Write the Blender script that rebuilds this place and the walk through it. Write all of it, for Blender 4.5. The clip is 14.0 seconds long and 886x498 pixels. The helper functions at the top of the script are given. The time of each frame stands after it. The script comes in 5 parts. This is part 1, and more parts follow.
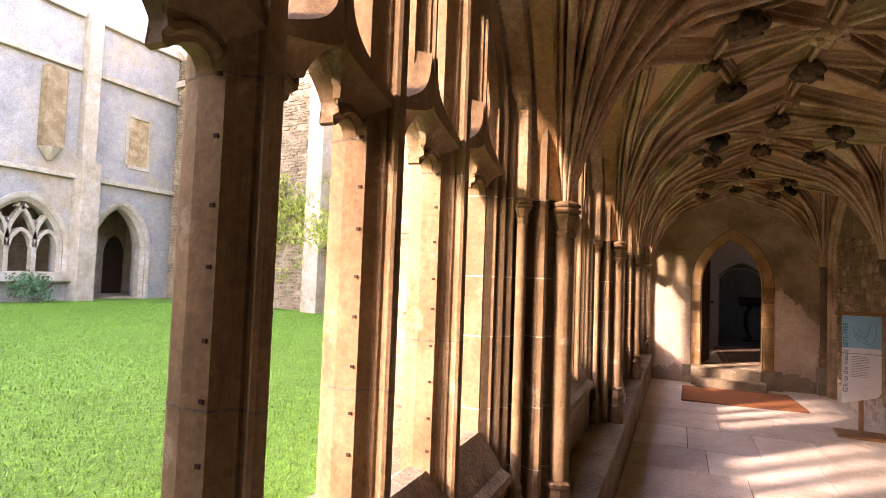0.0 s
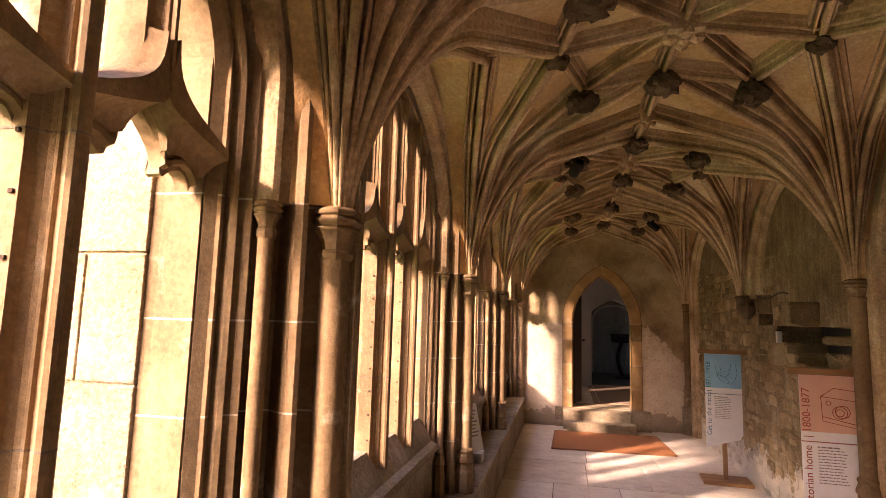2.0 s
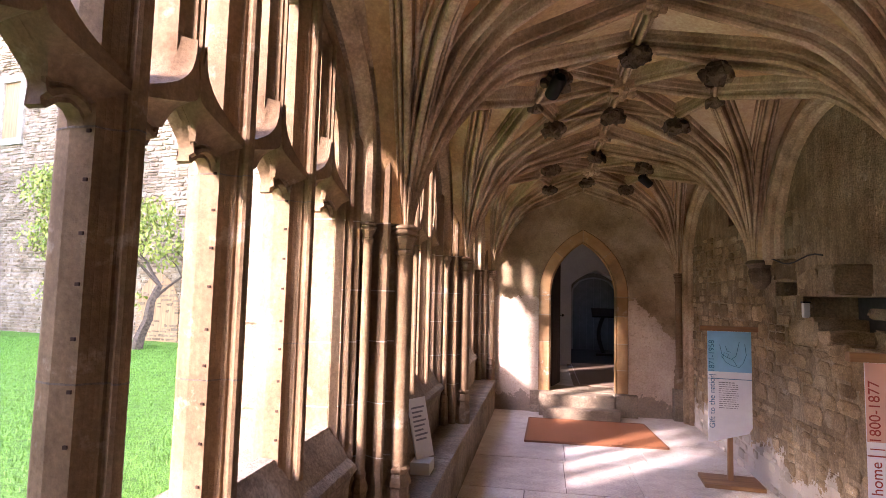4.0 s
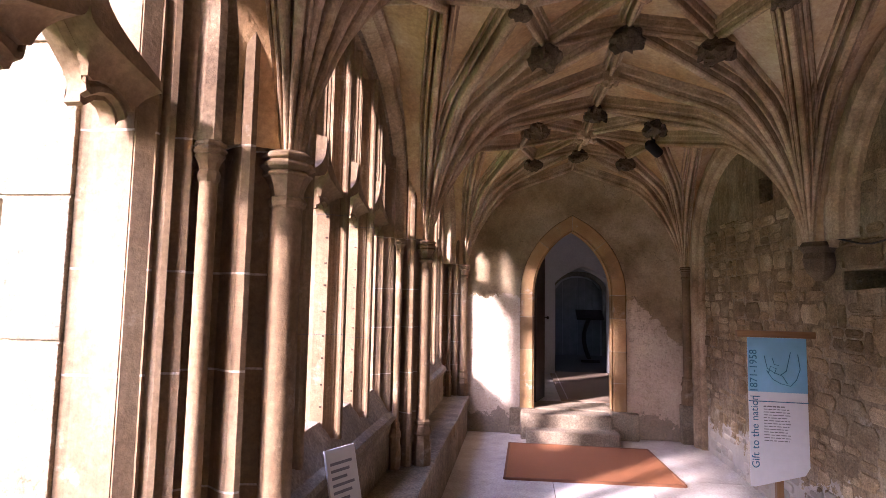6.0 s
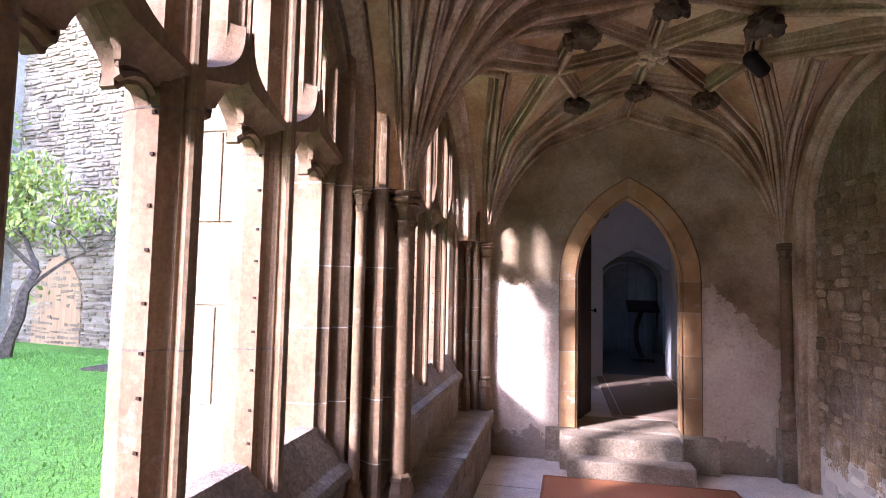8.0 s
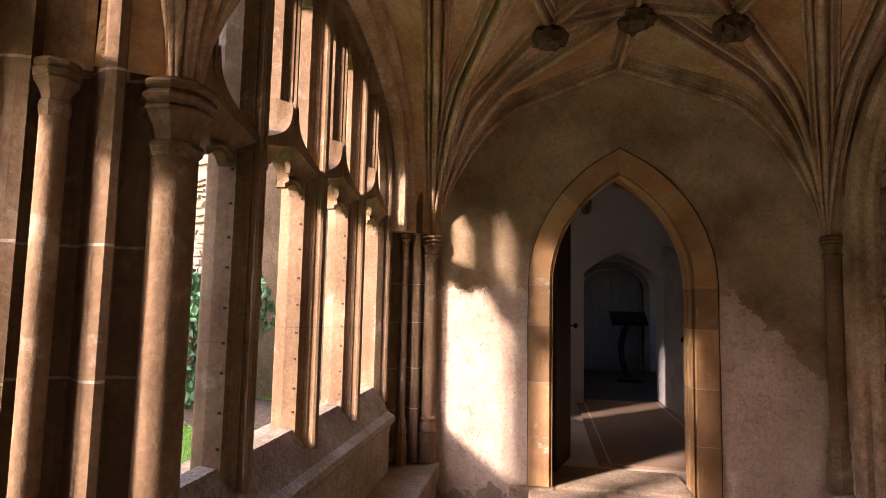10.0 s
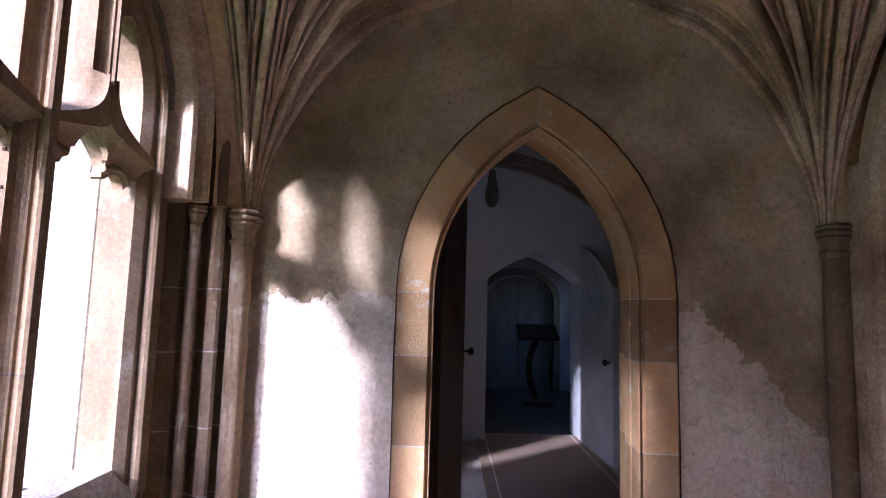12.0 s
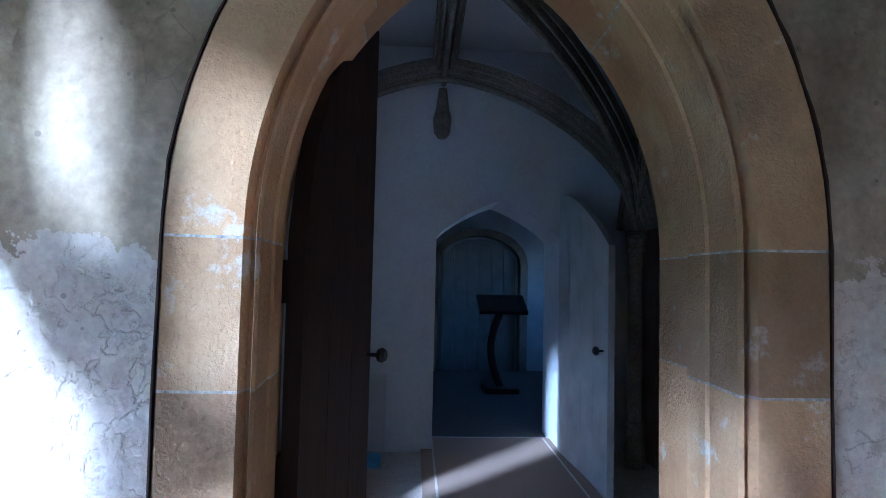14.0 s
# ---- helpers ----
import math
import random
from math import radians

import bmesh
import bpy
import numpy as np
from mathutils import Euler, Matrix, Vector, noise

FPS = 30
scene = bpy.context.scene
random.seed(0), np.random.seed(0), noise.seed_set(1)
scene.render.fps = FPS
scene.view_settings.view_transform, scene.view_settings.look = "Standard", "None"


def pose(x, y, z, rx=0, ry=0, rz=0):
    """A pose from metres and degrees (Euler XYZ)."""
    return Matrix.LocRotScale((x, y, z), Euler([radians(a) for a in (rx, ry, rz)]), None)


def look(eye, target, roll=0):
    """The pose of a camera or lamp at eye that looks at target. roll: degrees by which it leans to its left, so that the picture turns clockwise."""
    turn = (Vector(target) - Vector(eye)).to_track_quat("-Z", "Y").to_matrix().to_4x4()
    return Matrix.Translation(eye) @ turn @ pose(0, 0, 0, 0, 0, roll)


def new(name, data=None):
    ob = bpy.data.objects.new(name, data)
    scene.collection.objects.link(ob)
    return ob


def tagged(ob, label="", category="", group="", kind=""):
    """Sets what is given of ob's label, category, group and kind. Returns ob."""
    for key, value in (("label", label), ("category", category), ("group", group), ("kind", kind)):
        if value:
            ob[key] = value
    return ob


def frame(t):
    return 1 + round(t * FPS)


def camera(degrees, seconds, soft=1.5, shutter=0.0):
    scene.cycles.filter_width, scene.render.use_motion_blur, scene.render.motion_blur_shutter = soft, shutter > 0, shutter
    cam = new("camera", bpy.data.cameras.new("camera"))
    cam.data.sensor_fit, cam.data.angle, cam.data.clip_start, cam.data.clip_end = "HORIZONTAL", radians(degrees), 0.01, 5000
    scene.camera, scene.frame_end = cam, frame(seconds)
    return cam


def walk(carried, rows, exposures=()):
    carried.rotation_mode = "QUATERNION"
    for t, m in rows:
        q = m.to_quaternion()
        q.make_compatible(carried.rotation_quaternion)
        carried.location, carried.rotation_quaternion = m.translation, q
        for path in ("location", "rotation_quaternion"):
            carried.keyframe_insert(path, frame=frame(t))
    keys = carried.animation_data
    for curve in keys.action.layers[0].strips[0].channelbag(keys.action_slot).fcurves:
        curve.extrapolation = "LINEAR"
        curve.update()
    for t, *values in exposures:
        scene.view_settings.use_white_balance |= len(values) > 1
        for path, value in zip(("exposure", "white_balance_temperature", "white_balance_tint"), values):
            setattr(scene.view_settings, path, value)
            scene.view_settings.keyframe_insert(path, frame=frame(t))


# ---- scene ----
cam = camera(76.5, 14.0, soft=0.7)
PATH = [
    (0, (0.543, 0.071, 1.613), (-0.234, 1.912, 1.71), 2.1),
    (0.5, (0.61, 0.288, 1.649), (-0.041, 2.168, 1.852), 3.6),
    (1, (0.655, 0.5, 1.649), (0.117, 2.414, 1.86), 2.4),
    (1.5, (0.698, 0.755, 1.66), (0.296, 2.703, 1.876), 1.3),
    (2, (0.744, 1.027, 1.642), (0.324, 2.967, 1.887), 1.6),
    (2.5, (0.784, 1.311, 1.642), (0.297, 3.243, 1.816), 2.0),
    (3, (0.776, 1.629, 1.645), (0.418, 3.588, 1.83), 1.4),
    (3.5, (0.777, 1.941, 1.625), (0.466, 3.906, 1.827), 1.6),
    (4, (0.782, 2.259, 1.609), (0.43, 4.222, 1.77), 1.4),
    (4.2, (0.779, 2.387, 1.598), (0.465, 4.355, 1.778), 1.2),
    (6.3, (0.716, 3.874, 1.56), (0.445, 5.848, 1.733), 1.1),
    (6.5, (0.737, 4.033, 1.556), (0.435, 6.002, 1.73), 0.9),
    (7, (0.757, 4.421, 1.552), (0.387, 6.382, 1.679), 0.4),
    (7.2, (0.747, 4.57, 1.55), (0.362, 6.529, 1.677), 0.5),
    (9.5, (0.786, 6.169, 1.529), (0.358, 8.116, 1.693), 1.6),
    (10, (0.813, 6.535, 1.532), (0.469, 8.498, 1.705), 1.2),
    (10.5, (0.855, 6.905, 1.564), (0.637, 8.885, 1.743), 0.4),
    (11, (0.896, 7.261, 1.583), (0.759, 9.242, 1.819), 1.1),
    (11.5, (0.925, 7.623, 1.561), (0.861, 9.605, 1.818), 1.5),
    (12, (0.966, 7.981, 1.568), (0.934, 9.97, 1.776), 1.6),
    (12.5, (1.029, 8.338, 1.562), (0.975, 10.329, 1.744), 1.4),
    (13, (1.067, 8.724, 1.558), (1.036, 10.718, 1.709), 1.2),
    (13.5, (1.107, 9.078, 1.563), (1.142, 11.074, 1.678), 1.1),
    (14, (1.174, 9.43, 1.569), (1.273, 11.425, 1.668), 1.3),
]
EXPOSURES = [(0, 4.23, 8011, 42), (1.5, 4.36, 8615, 43), (2.5, 4.53, 8896, 43), (3, 4.56, 9635, 47), (3.5, 4.66, 8148, 51), (4.2, 4.76, 6076, 41), (6.5, 4.71, 5748, 43), (7.2, 4.73, 5264, 42), (9.5, 4.18, 6289, 37), (10, 4.08, 7169, 41), (10.5, 4.33, 7235, 44),
             (11, 4.39, 6289, 38), (12, 4.49, 4878, 33), (13, 4.81, 4322, 22), (14, 5.09, 3800, 12)]
walk(cam, [(t, look(eye, target, roll)) for t, eye, target, roll in PATH], EXPOSURES)


# ---------------------------------------------------------------- light
SUN_EL, SUN_AZ = radians(28), radians(45)   # azimuth of the light's travel, from +y towards +x
world = bpy.data.worlds.new("world")
scene.world = world
world.use_nodes = True
wn = world.node_tree
sky = wn.nodes.new("ShaderNodeTexSky")
sky.sky_type, sky.sun_disc, sky.sun_elevation = "NISHITA", False, SUN_EL
sky.sun_rotation = SUN_AZ + math.pi
wn.links.new(sky.outputs[0], wn.nodes["Background"].inputs[0])
wn.nodes["Background"].inputs[1].default_value = 0.15
sun = new("sun", bpy.data.lights.new("sun", "SUN"))
sun.data.energy, sun.data.angle, sun.data.color = 0.69, radians(4.5), (1.0, 0.93, 0.82)
way = Vector((math.sin(SUN_AZ) * math.cos(SUN_EL), math.cos(SUN_AZ) * math.cos(SUN_EL), -math.sin(SUN_EL)))
sun.matrix_world = look((-20, -30, 25), Vector((-20, -30, 25)) + way)


# ---------------------------------------------------------------- materials
class Graph:
    """A short hand for node materials in world space."""

    def __init__(self, name, rough=0.9):
        self.m = bpy.data.materials.new(name)
        self.m.use_nodes = True
        self.t = self.m.node_tree
        self.b = self.t.nodes["Principled BSDF"]
        self.b.inputs["Roughness"].default_value = rough
        self.b.inputs["Specular IOR Level"].default_value = 0.3
        self.pos = self.t.nodes.new("ShaderNodeNewGeometry").outputs["Position"]

    def node(self, kind, **k):
        n = self.t.nodes.new(kind)
        for key, v in k.items():
            if key in n.inputs:
                self.put(n.inputs[key], v)
        return n

    def put(self, socket, v):
        if isinstance(v, bpy.types.NodeSocket):
            self.t.links.new(v, socket)
        elif isinstance(v, tuple) and len(v) == 3 and socket.type == "RGBA":
            socket.default_value = (*v, 1)
        else:
            socket.default_value = v

    def stretch(self, sx, sy, sz):
        n = self.t.nodes.new("ShaderNodeMapping")
        self.put(n.inputs["Vector"], self.pos)
        n.inputs["Scale"].default_value = (sx, sy, sz)
        return n.outputs[0]

    def noise(self, scale, detail=4, rough=0.55, vec=None):
        return self.node("ShaderNodeTexNoise", Scale=scale, Detail=detail, Roughness=rough, Vector=vec or self.pos).outputs["Fac"]

    def voronoi(self, scale, vec=None):
        return self.node("ShaderNodeTexVoronoi", Scale=scale, Vector=vec or self.pos)

    def ramp(self, fac, stops):
        n = self.t.nodes.new("ShaderNodeValToRGB")
        self.put(n.inputs[0], fac)
        e = n.color_ramp.elements
        while len(e) < len(stops):
            e.new(0.5)
        for el, (p, c) in zip(e, stops):
            el.position = p
            el.color = (c, c, c, 1) if isinstance(c, (int, float)) else (*c, 1)
        return n.outputs[0]

    def mix(self, fac, a, b, blend="MIX"):
        n = self.t.nodes.new("ShaderNodeMix")
        n.data_type, n.blend_type = "RGBA", blend
        self.put(n.inputs[0], fac), self.put(n.inputs[6], a), self.put(n.inputs[7], b)
        return n.outputs[2]

    def math(self, op, a, b=0.0):
        n = self.t.nodes.new("ShaderNodeMath")
        n.operation = op
        self.put(n.inputs[0], a), self.put(n.inputs[1], b)
        return n.outputs[0]

    def random(self):
        return self.t.nodes.new("ShaderNodeObjectInfo").outputs["Random"]

    def island(self):
        return self.t.nodes.new("ShaderNodeNewGeometry").outputs["Random Per Island"]

    def axis(self, k):
        n = self.t.nodes.new("ShaderNodeSeparateXYZ")
        self.put(n.inputs[0], self.pos)
        return n.outputs[k]

    def bump(self, height, dist=0.01, strength=1.0):
        n = self.node("ShaderNodeBump", Height=height, Distance=dist, Strength=strength)
        if self.b.inputs["Normal"].is_linked:
            self.put(n.inputs["Normal"], self.b.inputs["Normal"].links[0].from_socket)
        self.put(self.b.inputs["Normal"], n.outputs[0])

    def color(self, c):
        self.put(self.b.inputs["Base Color"], c)


TONE = 0.74     # one even factor that lowers all the stone colours


def stone(name, dark, mid, light, scale=1.0, rough=0.88, bump=0.006, vary=0.0, stain=(0.12, 0.09, 0.06), stain_at=0.62, lime=0.0, grain=1.0, salts=0.0, streak=0.0):
    g = Graph(name, rough)
    dark, mid, light = [tuple(v * TONE for v in c) for c in (dark, mid, light)]
    c = g.ramp(g.noise(2.2 * scale, 5), [(0.3, dark), (0.5, mid), (0.7, light)])
    c = g.mix(g.ramp(g.noise(1.3 * scale, 6, 0.65), [(stain_at, 0.0), (stain_at + 0.16, 0.75)]), c, stain)
    c = g.mix(0.35 * grain, c, g.ramp(g.noise(9 * scale, 6, 0.7), [(0.3, 0.2), (0.5, 0.52), (0.7, 0.85)]), "OVERLAY")
    if streak:
        c = g.mix(streak, c, g.ramp(g.noise(1.0, 7, 0.7, g.stretch(26, 26, 2.2)), [(0.34, 0.1), (0.5, 0.5), (0.66, 0.92)]), "OVERLAY")
        c = g.mix(g.ramp(g.noise(3.1, 8, 0.72), [(0.54, 0.0), (0.58, streak)]), c, stain)
    c = g.mix(0.55 * grain, c, g.ramp(g.noise(55 * scale, 4, 0.75), [(0.3, 0.15), (0.5, 0.52), (0.7, 0.95)]), "OVERLAY")
    if lime:
        c = g.mix(g.ramp(g.noise(5 * scale, 6, 0.7), [(0.6, 0.0), (0.68, lime)]), c, (0.62, 0.55, 0.42))
    if salts:
        low = g.math("LESS_THAN", g.math("ADD", g.axis(2), g.math("MULTIPLY", g.math("SUBTRACT", g.noise(2.2, 6, 0.7), 0.5), 1.3)), 0.34)
        c = g.mix(g.math("MULTIPLY", low, salts), c, (0.58, 0.53, 0.44))
    if vary:
        c = g.mix(vary, c, g.ramp(g.random(), [(0.0, 0.2), (1.0, 0.85)]), "OVERLAY")
    g.color(c)
    g.bump(g.noise(14 * scale, 6, 0.65), bump * 1.7, 0.8)
    g.bump(g.noise(75 * scale, 3, 0.6), bump * 0.9, 0.9)
    pits = g.ramp(g.voronoi(38 * scale).outputs["Distance"], [(0.0, 0.0), (0.22, 1.0)])
    g.bump(pits, bump * 0.5, 0.5)
    return g.m


STONE = stone("limestone", (0.198, 0.125, 0.063), (0.292, 0.192, 0.102), (0.387, 0.273, 0.155), bump=0.0022, lime=0.3, streak=0.14, stain=(0.18, 0.12, 0.062), stain_at=0.6, grain=0.55)
ASHLAR = stone("golden_ashlar", (0.274, 0.198, 0.108), (0.346, 0.266, 0.164), (0.396, 0.335, 0.241), vary=0.2, bump=0.008, lime=0.4, stain_at=0.7)
RIBSTONE = stone("vault_stone", (0.346, 0.216, 0.108), (0.662, 0.475, 0.281), (0.900, 0.720, 0.475), stain=(0.1, 0.066, 0.036), stain_at=0.56, bump=0.004, grain=0.8, streak=0.1)
VAULT = stone("vault_web", (0.605, 0.360, 0.158), (0.806, 0.562, 0.288), (0.900, 0.734, 0.461), scale=0.7, bump=0.004, stain=(0.3, 0.14, 0.05), stain_at=0.52, grain=0.6)
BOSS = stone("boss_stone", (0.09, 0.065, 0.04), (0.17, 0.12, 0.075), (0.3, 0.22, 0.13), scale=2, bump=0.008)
DOORSTONE = stone("door_sandstone", (0.499, 0.280, 0.112), (0.642, 0.391, 0.172), (0.737, 0.496, 0.249), vary=0.6, bump=0.004, lime=0.8, stain=(0.2, 0.125, 0.07), stain_at=0.55, grain=0.18, scale=1.5)
BENCHSTONE = stone("bench_stone", (0.22, 0.165, 0.105), (0.34, 0.27, 0.18), (0.46, 0.39, 0.28), bump=0.008, lime=0.3)
FLAG = stone("flagstone", (0.648, 0.544, 0.428), (0.778, 0.674, 0.551), (0.868, 0.778, 0.661), grain=0.7, rough=0.62, bump=0.003, vary=0.3, stain=(0.2, 0.16, 0.12), stain_at=0.64)
JOINT = stone("joint_mortar", (0.14, 0.11, 0.08), (0.2, 0.16, 0.12), (0.26, 0.21, 0.16))
RUBBLE = stone("rubble_stone", (0.264, 0.172, 0.079), (0.414, 0.295, 0.158), (0.581, 0.458, 0.282), vary=0.5, bump=0.009, salts=0.7, scale=1.4, stain=(0.16, 0.1, 0.05), stain_at=0.6)
MORTAR = stone("lime_mortar", (0.240, 0.160, 0.080), (0.376, 0.276, 0.156), (0.512, 0.408, 0.264), bump=0.012, lime=0.5, salts=0.8, stain=(0.15, 0.095, 0.045), stain_at=0.58, streak=0.3)
GARTHSTONE = stone("garth_rubble", (0.16, 0.115, 0.065), (0.25, 0.19, 0.112), (0.36, 0.285, 0.185), vary=0.4, bump=0.012)
GARTHMORTAR = stone("garth_mortar", (0.27, 0.21, 0.14), (0.36, 0.29, 0.2), (0.44, 0.37, 0.27))
RENDERED = stone("grey_lime_render", (0.288, 0.284, 0.267), (0.360, 0.352, 0.320), (0.424, 0.392, 0.328), scale=0.5, grain=0.7, stain=(0.34, 0.26, 0.16), stain_at=0.53)
DRESSED = stone("dressed_stone", (0.377, 0.312, 0.210), (0.459, 0.394, 0.286), (0.508, 0.459, 0.370), vary=0.15)
JOINTLIME = stone("pale_joint", (0.5, 0.42, 0.31), (0.6, 0.52, 0.4), (0.66, 0.6, 0.5))
LIMEWASH = stone("limewash", (0.770, 0.781, 0.770), (0.850, 0.850, 0.836), (0.850, 0.850, 0.850), scale=0.7, grain=0.3, bump=0.003, stain=(0.5, 0.5, 0.48), stain_at=0.72)
GREYRIB = stone("grey_rib_stone", (0.2, 0.175, 0.135), (0.28, 0.245, 0.19), (0.36, 0.32, 0.25))


def flat(name, col, rough=0.7, metal=0.0, scale=20, amount=0.15, bump=0.001):
    g = Graph(name, rough)
    g.b.inputs["Metallic"].default_value = metal
    dark = tuple(v * (1 - amount) for v in col)
    light = tuple(min(1, v * (1 + amount)) for v in col)
    g.color(g.ramp(g.noise(scale, 4), [(0.3, dark), (0.7, light)]))
    g.bump(g.noise(scale * 6, 3), bump)
    return g.m


def wood(name, dark, light, along="z", rough=0.55):
    g = Graph(name, rough)
    s = {"z": (30, 30, 2.0), "y": (30, 2.0, 30), "x": (2.0, 30, 30)}[along]
    n = g.noise(1.0, 6, 0.6, g.stretch(*s))
    c = g.ramp(n, [(0.3, dark), (0.7, light)])
    g.color(g.mix(g.ramp(g.noise(3), [(0.4, 0.0), (0.7, 0.35)]), c, dark))
    g.bump(n, 0.002)
    return g.m


OAK_DARK = wood("dark_oak", (0.018, 0.01, 0.006), (0.05, 0.028, 0.015))
OAK = wood("sign_oak", (0.2, 0.095, 0.04), (0.36, 0.2, 0.09))
OAK_X = wood("sign_oak_rail", (0.2, 0.095, 0.04), (0.36, 0.2, 0.09), "x")
PAINTED = flat("grey_painted_door", (0.45, 0.45, 0.42), 0.55, scale=6)
# white wall turned grey, so the colour carries the dimness of the room
DIMWALL = flat("dimmed_white_wall", (0.4, 0.4, 0.4), 0.9, scale=3)
# door paint lowered in colour to suit the dark inner room
DIM_DOOR = flat("dimmed_grey_door", (0.2, 0.2, 0.19), 0.7, scale=6)
IRON = flat("black_iron", (0.015, 0.014, 0.013), 0.5, 0.6)
RUST = flat("rusty_iron", (0.05, 0.025, 0.014), 0.85)
COIR = flat("coir_mat", (0.36, 0.135, 0.05), 1.0, scale=260, amount=0.45, bump=0.004)
COIR_EDGE = flat("mat_edge", (0.24, 0.1, 0.045), 1.0, scale=200, amount=0.4, bump=0.003)
CARD = flat("white_card", (0.74, 0.73, 0.7), 0.7, amount=0.04)
PANEL_W = flat("sign_white", (0.82, 0.84, 0.86), 0.45, amount=0.03)
PANEL_B = flat("sign_blue", (0.24, 0.55, 0.75), 0.45, amount=0.12, scale=5)
PANEL_R = flat("sign_salmon", (0.72, 0.44, 0.34), 0.45, amount=0.1, scale=5)
INK_B = flat("sign_ink_blue", (0.03, 0.16, 0.28), 0.6)
INK_R = flat("sign_ink_red", (0.35, 0.06, 0.04), 0.6)
INK_K = flat("sign_ink_dark", (0.22, 0.22, 0.24), 0.6)
CARPET = flat("lobby_matting", (0.3, 0.215, 0.15), 1.0, scale=150, amount=0.3, bump=0.003)
BARK = flat("bark", (0.1, 0.075, 0.05), 0.95, scale=25, amount=0.5, bump=0.01)
SOIL = flat("soil", (0.07, 0.05, 0.03), 1.0, scale=25, amount=0.4, bump=0.01)
STREAKED_BROWN = wood("dark_streaked_brown", (0.13, 0.1, 0.07), (0.24, 0.19, 0.13))
# near-black standing in for shade, in wall recesses and on the inner floor
SHADE_DARK = flat("painted_shade", (0.1, 0.09, 0.08), 0.9)
WOODEN_DOOR = wood("far_door_wood", (0.25, 0.15, 0.07), (0.42, 0.27, 0.13))


def leafmat(name, a, b):
    g = Graph(name, 0.5)
    g.color(g.ramp(g.island(), [(0.0, a), (1.0, b)]))
    g.b.inputs["Transmission Weight"].default_value = 0.0
    g.b.inputs["Subsurface Weight"].default_value = 0.0
    return g.m


LEAF = leafmat("shrub_leaf", (0.018, 0.07, 0.03), (0.07, 0.19, 0.075))
LEAF_Y = leafmat("tree_leaf", (0.13, 0.2, 0.03), (0.36, 0.38, 0.07))


BLADE = leafmat("grass_blade", (0.07, 0.19, 0.016), (0.13, 0.28, 0.034))


def grassmat():
    g = Graph("lawn", 0.8)
    c = g.ramp(g.noise(0.9, 5), [(0.3, (0.08, 0.195, 0.016)), (0.7, (0.115, 0.26, 0.026))])
    c = g.mix(0.5, c, g.ramp(g.noise(14, 5, 0.7), [(0.35, 0.25), (0.65, 0.8)]), "OVERLAY")
    c = g.mix(0.6, c, g.ramp(g.noise(60, 3, 0.7), [(0.3, 0.2), (0.7, 0.9)]), "OVERLAY")
    g.color(c)
    g.bump(g.noise(70, 4, 0.7), 0.03)
    return g.m


GRASS = grassmat()


